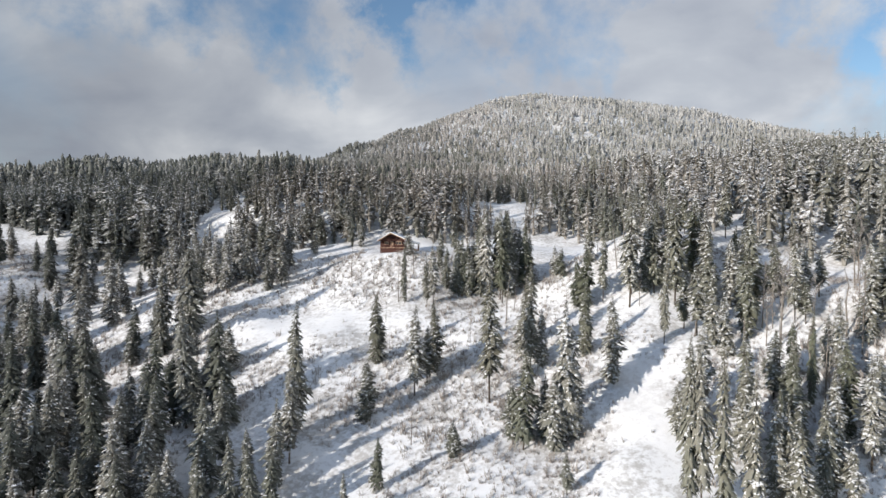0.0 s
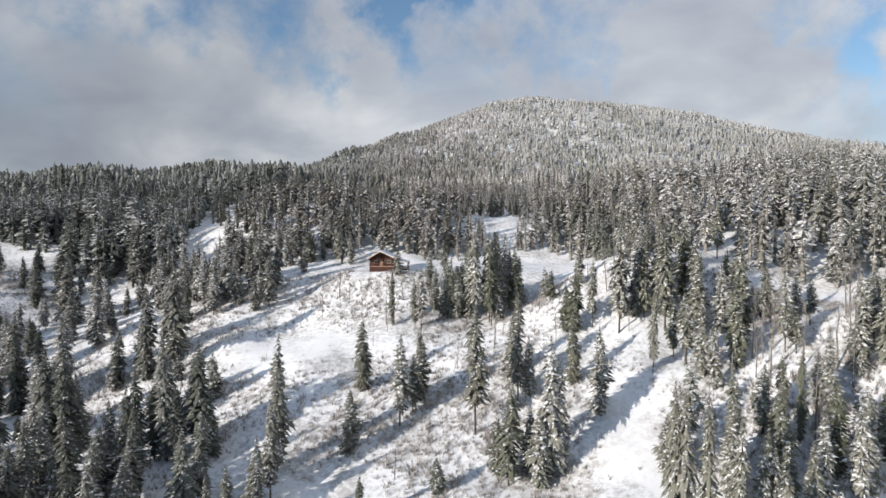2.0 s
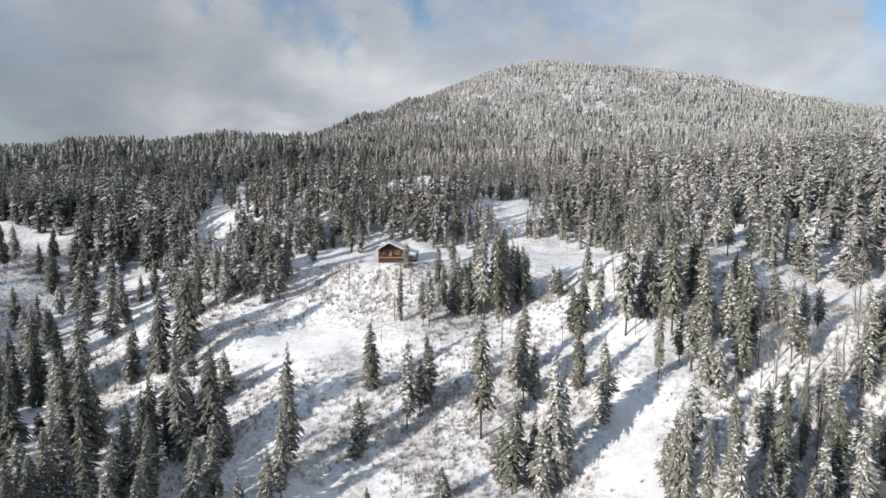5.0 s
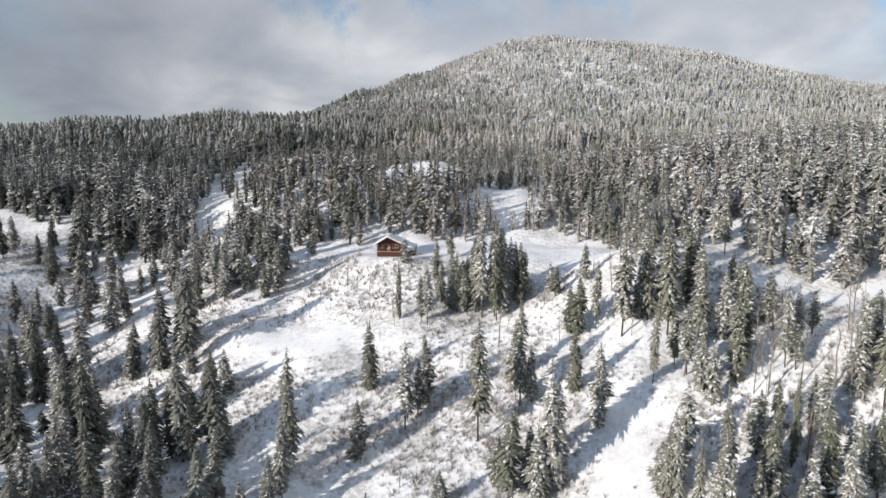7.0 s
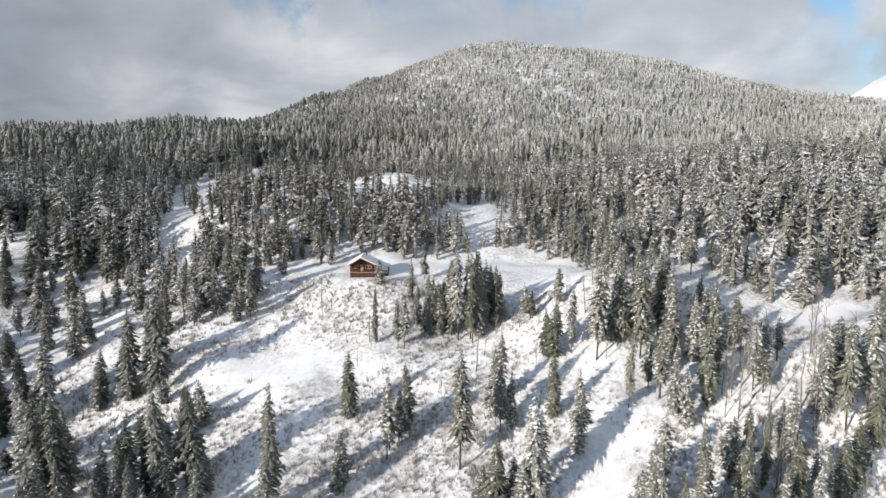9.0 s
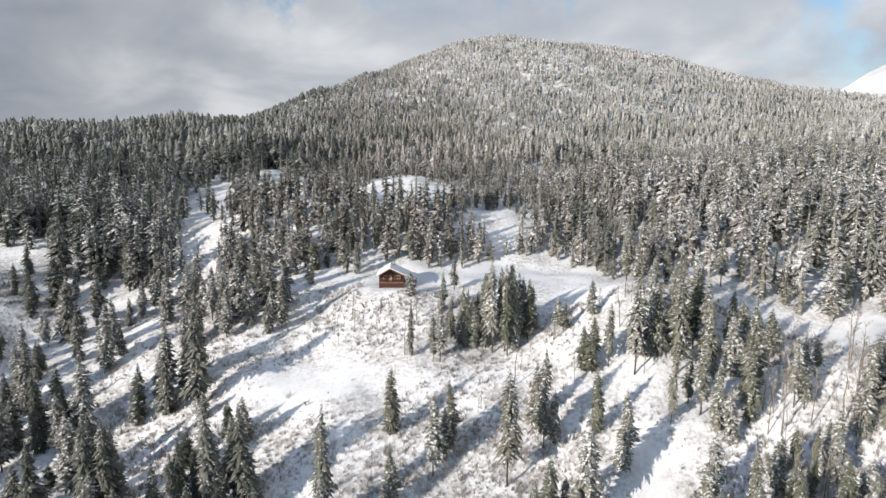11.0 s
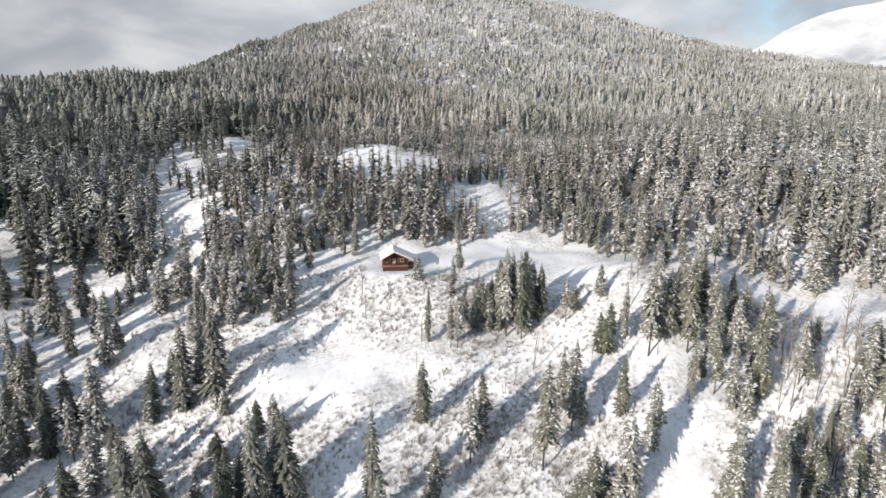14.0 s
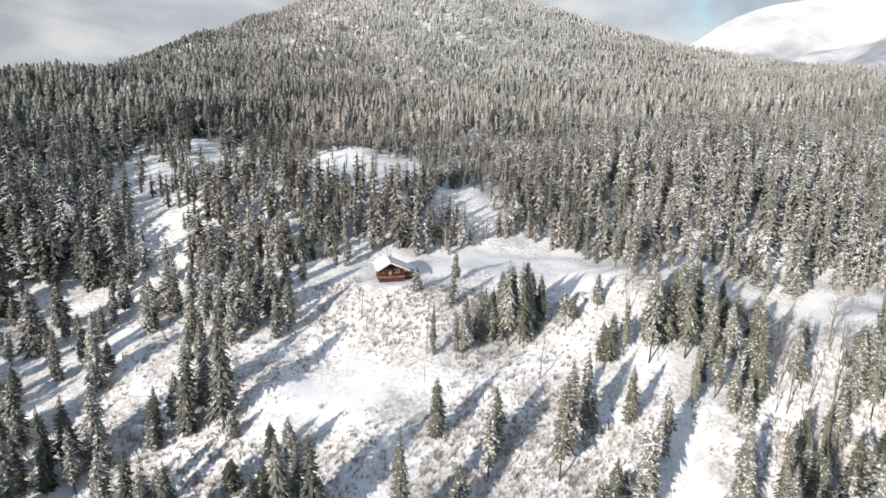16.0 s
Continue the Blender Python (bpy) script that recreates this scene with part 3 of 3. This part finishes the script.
TREES_WEST = [  # x, y, height, spread of the boughs
    (-156, 259, 22, 5.0), (-140, 236, 26, 4.3), (-136, 198, 24, 3.6), (-135, 249, 19, 4.1), (-133, 197, 24, 3.7), (-129, 269, 22, 4.2),
    (-121, 181, 26, 3.1), (-117, 185, 24, 3.3), (-115, 255, 16, 3.1), (-115, 212, 24, 3.6), (-110, 165, 8, 1.9), (-109, 184, 27, 4.2),
    (-109, 149, 17, 3.4), (-104, 164, 24, 3.5), (-102, 232, 21, 3.5), (-98, 243, 19, 4.5),
]
TREES_WEST_FOOT = [  # x, y, height, spread of the boughs
    (-95, 188, 18, 2.7), (-90, 146, 30, 3.4), (-89, 128, 17, 3.0), (-86, 187, 29, 3.8), (-86, 146, 28, 3.1), (-85, 147, 23, 3.1),
    (-84, 227, 20, 3.0), (-82, 193, 27, 3.3), (-76, 184, 33, 4.4), (-76, 117, 11, 2.3), (-74, 223, 22, 4.2), (-73, 164, 10, 2.7),
    (-73, 179, 8, 2.1), (-69, 141, 20, 2.3), (-68, 117, 14, 2.5), (-68, 128, 18, 2.6), (-67, 142, 12, 2.6), (-67, 142, 23, 2.6),
    (-65, 158, 11, 2.9), (-63, 168, 12, 2.3), (-62, 222, 21, 4.4), (-61, 144, 31, 3.4),
]
TREES_MEADOW_FOOT = [  # x, y, height, spread of the boughs
    (-59, 120, 17, 2.6), (-58, 166, 14, 2.7), (-57, 150, 23, 2.7), (-57, 259, 16, 3.5), (-53, 146, 29, 3.7), (-52, 146, 16, 3.1),
    (-52, 115, 15, 2.4), (-50, 240, 10, 2.2), (-50, 252, 14, 3.0), (-46, 113, 18, 2.4), (-44, 264, 18, 3.6), (-40, 113, 20, 2.4),
    (-36, 113, 17, 2.3), (-34, 139, 32, 2.9), (-33, 247, 14, 2.0), (-32, 113, 16, 2.1), (-18, 142, 15, 2.9), (-18, 164, 20, 2.8),
    (-18, 110, 10, 1.3), (-13, 120, 11, 1.5), (-12, 216, 9, 2.4), (-12, 191, 19, 1.3),
]
TREES_MIDDLE = [  # x, y, height, spread of the boughs
    (-7, 150, 23, 2.7), (-5, 189, 16, 1.7), (-4, 154, 15, 2.5), (-3, 188, 20, 2.2), (-2, 158, 19, 2.6), (-1, 209, 15, 1.7),
    (1, 199, 14, 2.0), (2, 127, 8, 2.1), (4, 221, 12, 1.9), (5, 194, 21, 2.1), (6, 194, 20, 2.4), (8, 194, 17, 2.4),
    (8, 194, 17, 2.4), (8, 194, 17, 2.4), (8, 194, 17, 2.4), (8, 194, 17, 2.4), (10, 196, 18, 2.4), (11, 144, 31, 3.4),
    (12, 194, 25, 2.6), (12, 194, 25, 2.6), (12, 194, 25, 2.6), (12, 194, 25, 2.6), (12, 194, 25, 2.6), (14, 192, 31, 3.0),
]
TREES_GULLY = [  # x, y, height, spread of the boughs
    (15, 130, 14, 2.7), (17, 128, 22, 3.1), (18, 199, 24, 2.9), (18, 192, 29, 3.0), (20, 193, 28, 3.0), (20, 193, 28, 3.0),
    (20, 193, 28, 3.0), (20, 193, 28, 3.0), (20, 193, 28, 3.0), (21, 160, 19, 2.8), (22, 153, 28, 2.5), (22, 131, 14, 2.5),
    (23, 126, 17, 2.8),
]
TREES_EAST_FOOT = [  # x, y, height, spread of the boughs
    (40, 172, 17, 2.9), (41, 101, 33, 2.1), (43, 100, 33, 2.1), (45, 172, 20, 1.9), (46, 99, 33, 2.2), (46, 192, 13, 2.1),
    (50, 121, 19, 2.5), (51, 99, 30, 2.1), (51, 167, 30, 3.5), (53, 172, 20, 2.8), (54, 149, 24, 1.5), (56, 102, 23, 1.9),
    (57, 172, 20, 2.7), (59, 119, 23, 2.2), (59, 171, 23, 3.4), (59, 103, 21, 2.1),
]
TREES_EAST = [  # x, y, height, spread of the boughs
    (63, 166, 31, 3.4), (64, 173, 28, 3.1), (64, 145, 19, 2.3), (65, 110, 16, 2.1), (66, 104, 20, 2.4), (69, 106, 20, 2.5),
    (69, 127, 15, 2.5), (71, 174, 25, 3.5), (71, 165, 23, 2.9), (73, 170, 26, 2.9), (74, 129, 14, 1.7),
]
TREES_EAST_BENCH = [  # x, y, height, spread of the boughs
    (75, 124, 21, 1.2), (76, 151, 29, 3.6), (77, 164, 19, 3.0), (77, 154, 21, 2.9), (78, 110, 20, 2.9), (81, 172, 16, 2.6),
    (83, 144, 20, 2.3), (83, 169, 19, 3.3), (83, 127, 19, 2.3), (86, 121, 13, 3.3), (92, 170, 15, 3.1), (93, 151, 12, 1.9),
    (100, 139, 17, 3.6), (102, 137, 18, 3.1), (121, 184, 13, 4.3), (54, 127, 19, 2.6), (57, 115, 20, 2.4), (68, 119, 19, 2.5),
    (78, 117, 20, 2.6), (82, 114, 19, 2.4), (88, 117, 19, 2.6), (92, 120, 18, 2.5), (93, 133, 24, 2.7), (97, 130, 26, 2.8),
    (104, 133, 26, 2.9), (108, 131, 26, 2.8), (87, 147, 17, 2.2), (73, 113, 18, 2.3), (63, 113, 16, 2.1), (99, 124, 22, 2.6),
]
TREES_GULLY_BEYOND = [  # x, y, height, spread of the boughs
    (23, 197, 23, 2.7), (23, 112, 8, 1.4), (26, 195, 21, 2.6), (22, 194, 19, 2.3), (25, 199, 20, 2.5), (28, 198, 17, 2.2),
    (26, 128, 31, 3.2), (27, 128, 21, 2.8), (35, 151, 19, 2.3), (36, 197, 10, 1.9), (37, 192, 10, 2.1),
    (38, 173, 14, 2.4), (39, 140, 21, 2.9),
]
EDGE_X = [-400, -215, -182, -155, -120, -110, -76, -51, -32, -19, -2, 6, 14, 27, 44, 52, 58, 64, 71, 80, 96, 110, 120, 139, 150, 400]
EDGE_Y = [305, 298, 288, 268, 262, 262, 250, 248, 249, 251, 251, 251, 252, 257, 260, 256, 243, 223, 210, 205, 198, 189, 182, 176, 172, 150]
rng = np.random.RandomState(21)
first_use = set()


def plant(x, y, h, spread=None):
    slender = spread is not None and spread / h < 0.12
    k = rng.choice([1, 4, 5, 6]) if slender or x > 60 else rng.choice([0, 1, 2, 3, 3, 4, 5])
    wide = (h / 18.0) ** 0.7 if spread is None else spread / SPREAD[k]
    m = pose(x, y, float(ground_z(x, y)), rng.uniform(-1.5, 1.5), rng.uniform(-1.5, 1.5), rng.uniform(0, 360)) @ Matrix.Diagonal((wide, wide, h / 18.0, 1))
    if k in first_use:
        ob = copy_thing(PROTOTYPES[k], m)
    else:
        first_use.add(k)
        ob = PROTOTYPES[k]
    made.append((ob, m))
    if k < 5 and h > 22:
        tagged(ob, "tall snow-dusted dark green spruce on the snowy slope")
    elif k < 5 and h < 12:
        tagged(ob, "young snow-laden spruce on the snowy slope")


made = []
for group in (TREES_WEST, TREES_WEST_FOOT, TREES_MEADOW_FOOT, TREES_MIDDLE, TREES_GULLY, TREES_EAST_FOOT, TREES_EAST, TREES_EAST_BENCH, TREES_GULLY_BEYOND):
    for x, y, h, spread in group:
        plant(x, y, h, spread)
        if h > 17 and rng.uniform() < 0.22:  # some stand in pairs
            a, d = rng.uniform(0, 6.283), rng.uniform(1.6, 3.0)
            plant(x + d * math.cos(a), y + d * math.sin(a), h * float(rng.uniform(0.5, 0.85)), spread * 0.85)
stands = [(m.translation.x, m.translation.y) for ob, m in made]


def thicket(x0, x1, y0, y1, per, low, high):
    """Trees between the ones that stand out, in loose clumps; per: square metres for each."""
    for _ in range(int((x1 - x0) * (y1 - y0) / per)):
        x, y = rng.uniform(x0, x1), rng.uniform(y0, y1)
        clump = math.sin(x * 0.09 + 1.7) + math.sin(y * 0.11 + x * 0.04) + math.sin(x * 0.05 - y * 0.13 + 0.6)
        if ((x - 111) / 27) ** 2 + ((y - 168) / 15) ** 2 < 1 or ((x - 88) / 14) ** 2 + ((y - 152) / 16) ** 2 < 1 or (((x + 190) / 26) ** 2 + ((y - 276) / 28) ** 2 < 1 and rng.uniform() < 0.5):
            continue
        if clump < rng.uniform(-1.6, 0.9) or y > np.interp(x, EDGE_X, EDGE_Y) or min((x - a) ** 2 + (y - c) ** 2 for a, c in stands) < 14:
            continue
        stands.append((x, y))
        plant(x, y, float(rng.uniform(low, high)))


thicket(-215, -88, 120, 200, 100, 12, 25)
thicket(-215, -88, 200, 245, 95, 11, 20)
thicket(-215, -88, 245, 285, 60, 12, 20)
thicket(-135, -28, 84, 132, 24, 12, 24)
thicket(52, 165, 88, 150, 130, 12, 24)
thicket(58, 165, 150, 222, 120, 14, 25)
thicket(62, 170, 178, 236, 34, 12, 22)
thicket(-112, -62, 104, 147, 26, 13, 23)
thicket(-88, -55, 205, 262, 60, 12, 20)
thicket(-130, -62, 246, 282, 50, 12, 18)

# ---- forest ----
CLEARINGS = [(-17, 344, 38, 46, -0.05), (-119, 340, 17, 70, 0.2), (-84, 355, 25, 50, 0.35), (30, 288, 14, 22, 0.2), (-100, 418, 30, 19, 0.1), (101, 214, 4, 7, 0.0)]


def open_ground(x, y):
    """True where the forest leaves a glade."""
    glade = np.zeros(np.shape(x), bool)
    for cx, cy, rx, ry, turn in CLEARINGS:
        e = ((x - cx) * math.cos(turn) + (y - cy) * math.sin(turn)) / rx
        f = (-(x - cx) * math.sin(turn) + (y - cy) * math.cos(turn)) / ry
        glade |= e * e + f * f < 1
    return glade


def scatter(y0, y1, spacing):
    """Jittered stems in the forest between two distances, within the valley's wedge."""
    gx, gy = np.meshgrid(np.arange(-900, 1650, spacing), np.arange(y0, y1, spacing))
    x = (gx + rng.uniform(-0.5, 0.5, gx.shape) * spacing).ravel()
    y = (gy + rng.uniform(-0.5, 0.5, gy.shape) * spacing).ravel()
    ok = (x > -0.76 * y - 22) & (x < 1.25 * y - 60) & (y < 1440 + 0.9 * np.minimum(x, 0)) & (x < 1350)
    ok &= y > np.interp(x, EDGE_X, EDGE_Y) + rng.uniform(0, 4, x.shape)
    ok &= ~open_ground(x, y) | (rng.uniform(0, 1, x.shape) < np.where(x < -65, 0.22, 0.05))
    # small gaps, wider to the west
    gaps = np.sin(x * 0.083 + 0.7) * np.sin(y * 0.071 + x * 0.02) + 0.6 * np.sin(x * 0.19 - y * 0.13) * np.sin(y * 0.21 + 1.1)
    ok &= gaps < rng.uniform(0.6, 1.5, x.shape)
    # more open to the east of the bench
    ok &= (x < 70) | (y > 300) | (rng.uniform(0, 1, x.shape) < 0.72)
    return x[ok], y[ok]


def stand_height(x, y):
    """How tall the forest stands: lower behind the cabin and up the hill, taller to the east."""
    low = np.interp(x, [-160, -70, 45, 75, 160], [19.0, 15.5, 16.0, 20.5, 22.0])
    low = low + np.clip((-60 - x) / 60, 0, 1) * 2
    return np.clip((-60 - x) / 60, 0, 1) * np.clip((y - 300) / 60, 0, 1) * np.clip((800 - y) / 300, 0, 1) * 3 + low + (np.interp(y, [300, 450, 650, 1000, 1400], [0, 17.5, 15.5, 13.0, 11.5]) - low) * np.clip((y - 300) / 150, 0, 1)


def forest(name, label, templates, x, y):
    n = len(x)
    h = stand_height(x, y) * rng.uniform(0.72, 1.22, n) * np.where(rng.uniform(0, 1, n) < 0.18, 0.62, 1.0) * (1 + 0.12 * np.sin(x * 0.05 + y * 0.031)) / 18.0
    kind, turn = rng.randint(0, len(templates), n), rng.uniform(0, 6.283, n)
    lean, way = rng.uniform(0, 0.05, n), rng.uniform(0, 6.283, n)
    z = ground_z(x, y)
    pieces, shades = [], []
    for k, (v, f) in enumerate(templates):
        i = np.nonzero(kind == k)[0]
        c, s, g, wide = np.cos(turn[i])[:, None], np.sin(turn[i])[:, None], h[i][:, None], h[i][:, None] ** 0.6 * (rng.uniform(0.8, 1.25, len(i)) * np.where(x[i] < -60, 1.2, 1.0))[:, None]
        px = (v[:, 0] * c - v[:, 1] * s) * wide + x[i][:, None] + v[:, 2] * g * (lean[i] * np.cos(way[i]))[:, None]
        py = (v[:, 0] * s + v[:, 1] * c) * wide + y[i][:, None] + v[:, 2] * g * (lean[i] * np.sin(way[i]))[:, None]
        pz = v[:, 2] * g + z[i][:, None]
        pieces.append((np.stack([px, py, pz], -1).reshape(-1, 3), (f[None] + len(v) * np.arange(len(i))[:, None, None]).reshape(-1, 3)))
        shades.append(np.repeat(rng.uniform(0, 1, len(i)), len(v)))
    me = from_arrays(name, *join(pieces), forest_needles)
    me.attributes.new("variety", "FLOAT", "POINT").data.foreach_set("value", np.concatenate(shades).astype(np.float32))
    tagged(new(name, me), label, "forest", kind="stuff")


def with_stem(crown, R):
    """A crown with its stem and the dense dark boughs close to it."""
    return join([crown, taper([(0, 0, -1.5), (0, 0, 3.0), (0, 0, 16.5)], [0.22, 0.3 * R, 0.05], 4)])


front = [with_stem(branch_fans(np.random.RandomState(s), 18.0, r, foot, 18, 5, False), r) for s, r, foot in ((35, 3.2, 0.8), (36, 2.7, 1.2), (37, 3.5, 1.8), (38, 2.9, 3.2), (39, 2.4, 0.8))]
near = [with_stem(branch_fans(np.random.RandomState(s), 18.0, r, 0.8, 11, 5, False), r) for s, r in ((31, 3.2), (32, 2.7), (33, 3.5), (34, 3.0))]
middle = [with_stem(star_tiers(np.random.RandomState(s), 18.0, r, 0.8, 6, 8), r) for s, r in ((41, 3.3), (42, 2.8), (43, 3.6), (44, 3.0), (45, 2.6))]
distant = [star_tiers(np.random.RandomState(s), 18.0, r, 2.0, 3, 7) for s, r in ((51, 3.5), (52, 3.0), (53, 3.9), (54, 3.2))]
forest("edge_forest", "snow-dusted spruce forest at the edge of the bench", front, *scatter(150, 325, 5.1))
forest("near_forest", "dense snow-dusted spruce forest behind the cabin", near, *scatter(325, 450, 6.2))
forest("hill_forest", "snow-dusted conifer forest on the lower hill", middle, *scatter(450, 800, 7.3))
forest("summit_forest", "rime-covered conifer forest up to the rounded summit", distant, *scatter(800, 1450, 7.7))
for ob, m in made:
    ob.matrix_basis = m


# ---- dead trees and brush ----
def make_snag(seed, H=11.0):
    r = np.random.RandomState(seed)
    pts = [(0, 0, -0.8)] + [(r.uniform(-0.15, 0.15) * k, r.uniform(-0.15, 0.15) * k, H * k / 4) for k in (1, 2, 3, 4)]
    tree = tagged(new("dead_tree"), "bare grey trunk standing on the snowy slope", "dead tree", "bare trunks on the slope")
    ob = new("trunk", from_arrays("trunk", *taper(pts, (0.17, 0.15, 0.12, 0.08, 0.03), 6), grey_wood))
    ob.parent = tree
    for k in range(30):
        h, a = r.uniform(0.22, 0.98) * H, r.uniform(0, 6.283)
        L = r.uniform(0.5, 1.6) * (1.25 - h / H)
        t = h / H * 4
        b = np.array([np.interp(t, range(5), [p[c] for p in pts]) for c in (0, 1)] + [h])
        e = b + np.array((math.cos(a) * L, math.sin(a) * L, r.uniform(-0.1, 0.5) * L))
        ob = new("limb", from_arrays("limb", *taper([tuple(b), tuple(e)], (0.07, 0.025), 3), twigs))
        ob.parent = tree
    return tree


SNAGS = [(-32, 213, 11), (-14, 192, 11), (-17, 182, 6), (-15, 170, 4), (-7, 133, 7), (33, 189, 10), (52, 183, 13), (18, 175, 13), (60, 121, 23), (75, 124, 18), (57, 193, 11),
         (-10, 206, 8), (21, 181, 7), (26, 196, 11), (11, 171, 3), (90, 136, 15), (62, 150, 11)]
kinds = [make_snag(s) for s in (61, 62, 63)]
for k, (x, y, h) in enumerate(SNAGS):
    ob = kinds[k] if k < 3 else copy_thing(kinds[k % 3], Matrix())
    ob.matrix_basis = pose(x, y, float(ground_z(x, y)), rng.uniform(-4, 4), rng.uniform(-4, 4), rng.uniform(0, 360)) @ Matrix.Scale(h / 11.0, 4)


def make_aspen(seed, H=14.0):
    """A leafless tree: pale stem, rising limbs, a haze of frosted twigs."""
    r = np.random.RandomState(seed)
    tree = tagged(new("aspen_tree"), "leafless pale-stemmed aspen with frosted twigs on the slope", "tree", "aspens on the east slope")
    pts = [(0, 0, -0.8)] + [(r.uniform(-0.04, 0.04) * k, r.uniform(-0.04, 0.04) * k, H * k / 5) for k in (1, 2, 3, 4, 5)]
    ob = new("trunk", from_arrays("trunk", *taper(pts, (0.15, 0.14, 0.11, 0.08, 0.05, 0.02), 6), grey_wood))
    ob.parent = tree
    V, F = [], []
    for k in range(16):
        h, a, L = r.uniform(0.22, 0.95) * H, r.uniform(0, 6.283), r.uniform(0.7, 1.6)
        b = np.array([np.interp(h / H * 5, range(6), [p[c] for p in pts]) for c in (0, 1)] + [h])
        way = np.array((math.cos(a), math.sin(a), r.uniform(0.8, 1.8)))
        ob = new("limb", from_arrays("limb", *taper([tuple(b), tuple(b + way * L)], (0.04, 0.012), 3), grey_wood))
        ob.parent = tree
        for _ in range(26):
            o = b + way * L * r.uniform(0.25, 1.0)
            t = r.normal(0, 1, 3) * 0.35 + way * 0.5
            t = t / np.linalg.norm(t) * r.uniform(0.4, 1.1)
            w = np.cross(t, (0, 0, 1.0)) * 0.06
            F.append((len(V), len(V) + 1, len(V) + 2))
            V += [o - w, o + w, o + t]
    ob = new("twig_crown", from_arrays("twig_crown", np.array(V), np.array(F), twigs))
    ob.parent = tree
    return tree


aspens = [make_aspen(s) for s in (81, 82, 83, 84)]
for k in range(46):
    x, y = [(-31, 208), (-28, 210), (-23, 204), (-36, 203)][k - 42] if k > 41 else (rng.uniform(70, 104), rng.uniform(114, 153)) if k < 30 else (rng.uniform(-25, 62), rng.uniform(165, 200))
    ob = aspens[k] if k < 4 else copy_thing(aspens[k % 4], Matrix())
    ob.matrix_basis = pose(x, y, float(ground_z(x, y)), rng.uniform(-2, 2), rng.uniform(-2, 2), rng.uniform(0, 360)) @ Matrix.Scale(rng.uniform(0.75, 1.25) if k < 30 else rng.uniform(0.4, 0.7), 4)


def make_brush():
    r = np.random.RandomState(71)
    templates = []
    for _ in range(4):
        V, F = [], []
        for k in range(13):
            a, L, lean = r.uniform(0, 6.283), r.uniform(0.5, 1.5), r.uniform(0.2, 1.0)
            o = np.array((r.uniform(-0.35, 0.35), r.uniform(-0.35, 0.35), -0.1))
            tip = o + np.array((math.cos(a) * lean, math.sin(a) * lean, 1.0)) * L
            w = np.array((-math.sin(a), math.cos(a), 0)) * r.uniform(0.035, 0.09)
            F.append((len(V), len(V) + 1, len(V) + 2))
            V += [o - w, o + w, tip]
        templates.append((np.array(V), np.array(F)))
    n = 70000
    x, y = r.uniform(-215, 150, n), r.uniform(95, 285, n)
    thick = np.sin(x * 0.071 + 1) + np.sin(y * 0.093 + x * 0.03) + np.sin(x * 0.19 - y * 0.13) * 0.7 + r.uniform(-1.3, 1.3, n) + 2.2 * np.exp(-(((x + 28) / 30) ** 2 + ((y - 206) / 13) ** 2))
    meadow = ((x + 43) / 33) ** 2 + ((y - 184) / 14) ** 2
    ok = (y < np.interp(x, EDGE_X, EDGE_Y) - 12) & (thick > -0.1) & (x < 112) & (meadow > r.uniform(0.5, 1.3, n) * (r.uniform(0, 1, n) < 0.93)) & ~((y > 219 - 0.35 * np.clip(x, 0, 60)) & (x > -30))
    ok &= (((x - 43) / 11) ** 2 + ((y - 133) / 22) ** 2 > r.uniform(0.05, 1.5, n)) & (((x - 82) / 14) ** 2 + ((y - 151) / 12) ** 2 > r.uniform(0.05, 1.5, n))
    x, y = x[ok], y[ok]
    size, turn, kind = r.uniform(0.3, 1.15, len(x)) * np.where(r.uniform(0, 1, len(x)) < 0.12, 1.9, 1.0), r.uniform(0, 6.283, len(x)), r.randint(0, 4, len(x))
    z, pieces = ground_z(x, y), []
    for k, (v, f) in enumerate(templates):
        i = np.nonzero(kind == k)[0]
        c, s, g = np.cos(turn[i])[:, None], np.sin(turn[i])[:, None], size[i][:, None]
        P = np.stack([(v[:, 0] * c - v[:, 1] * s) * g + x[i][:, None], (v[:, 0] * s + v[:, 1] * c) * g + y[i][:, None], v[:, 2] * g + z[i][:, None]], -1)
        pieces.append((P.reshape(-1, 3), (f[None] + len(v) * np.arange(len(i))[:, None, None]).reshape(-1, 3)))
    tagged(new("brush", from_arrays("brush", *join(pieces), twigs)), "frosted leafless brush poking through the snow", "shrubs", kind="stuff")


make_brush()
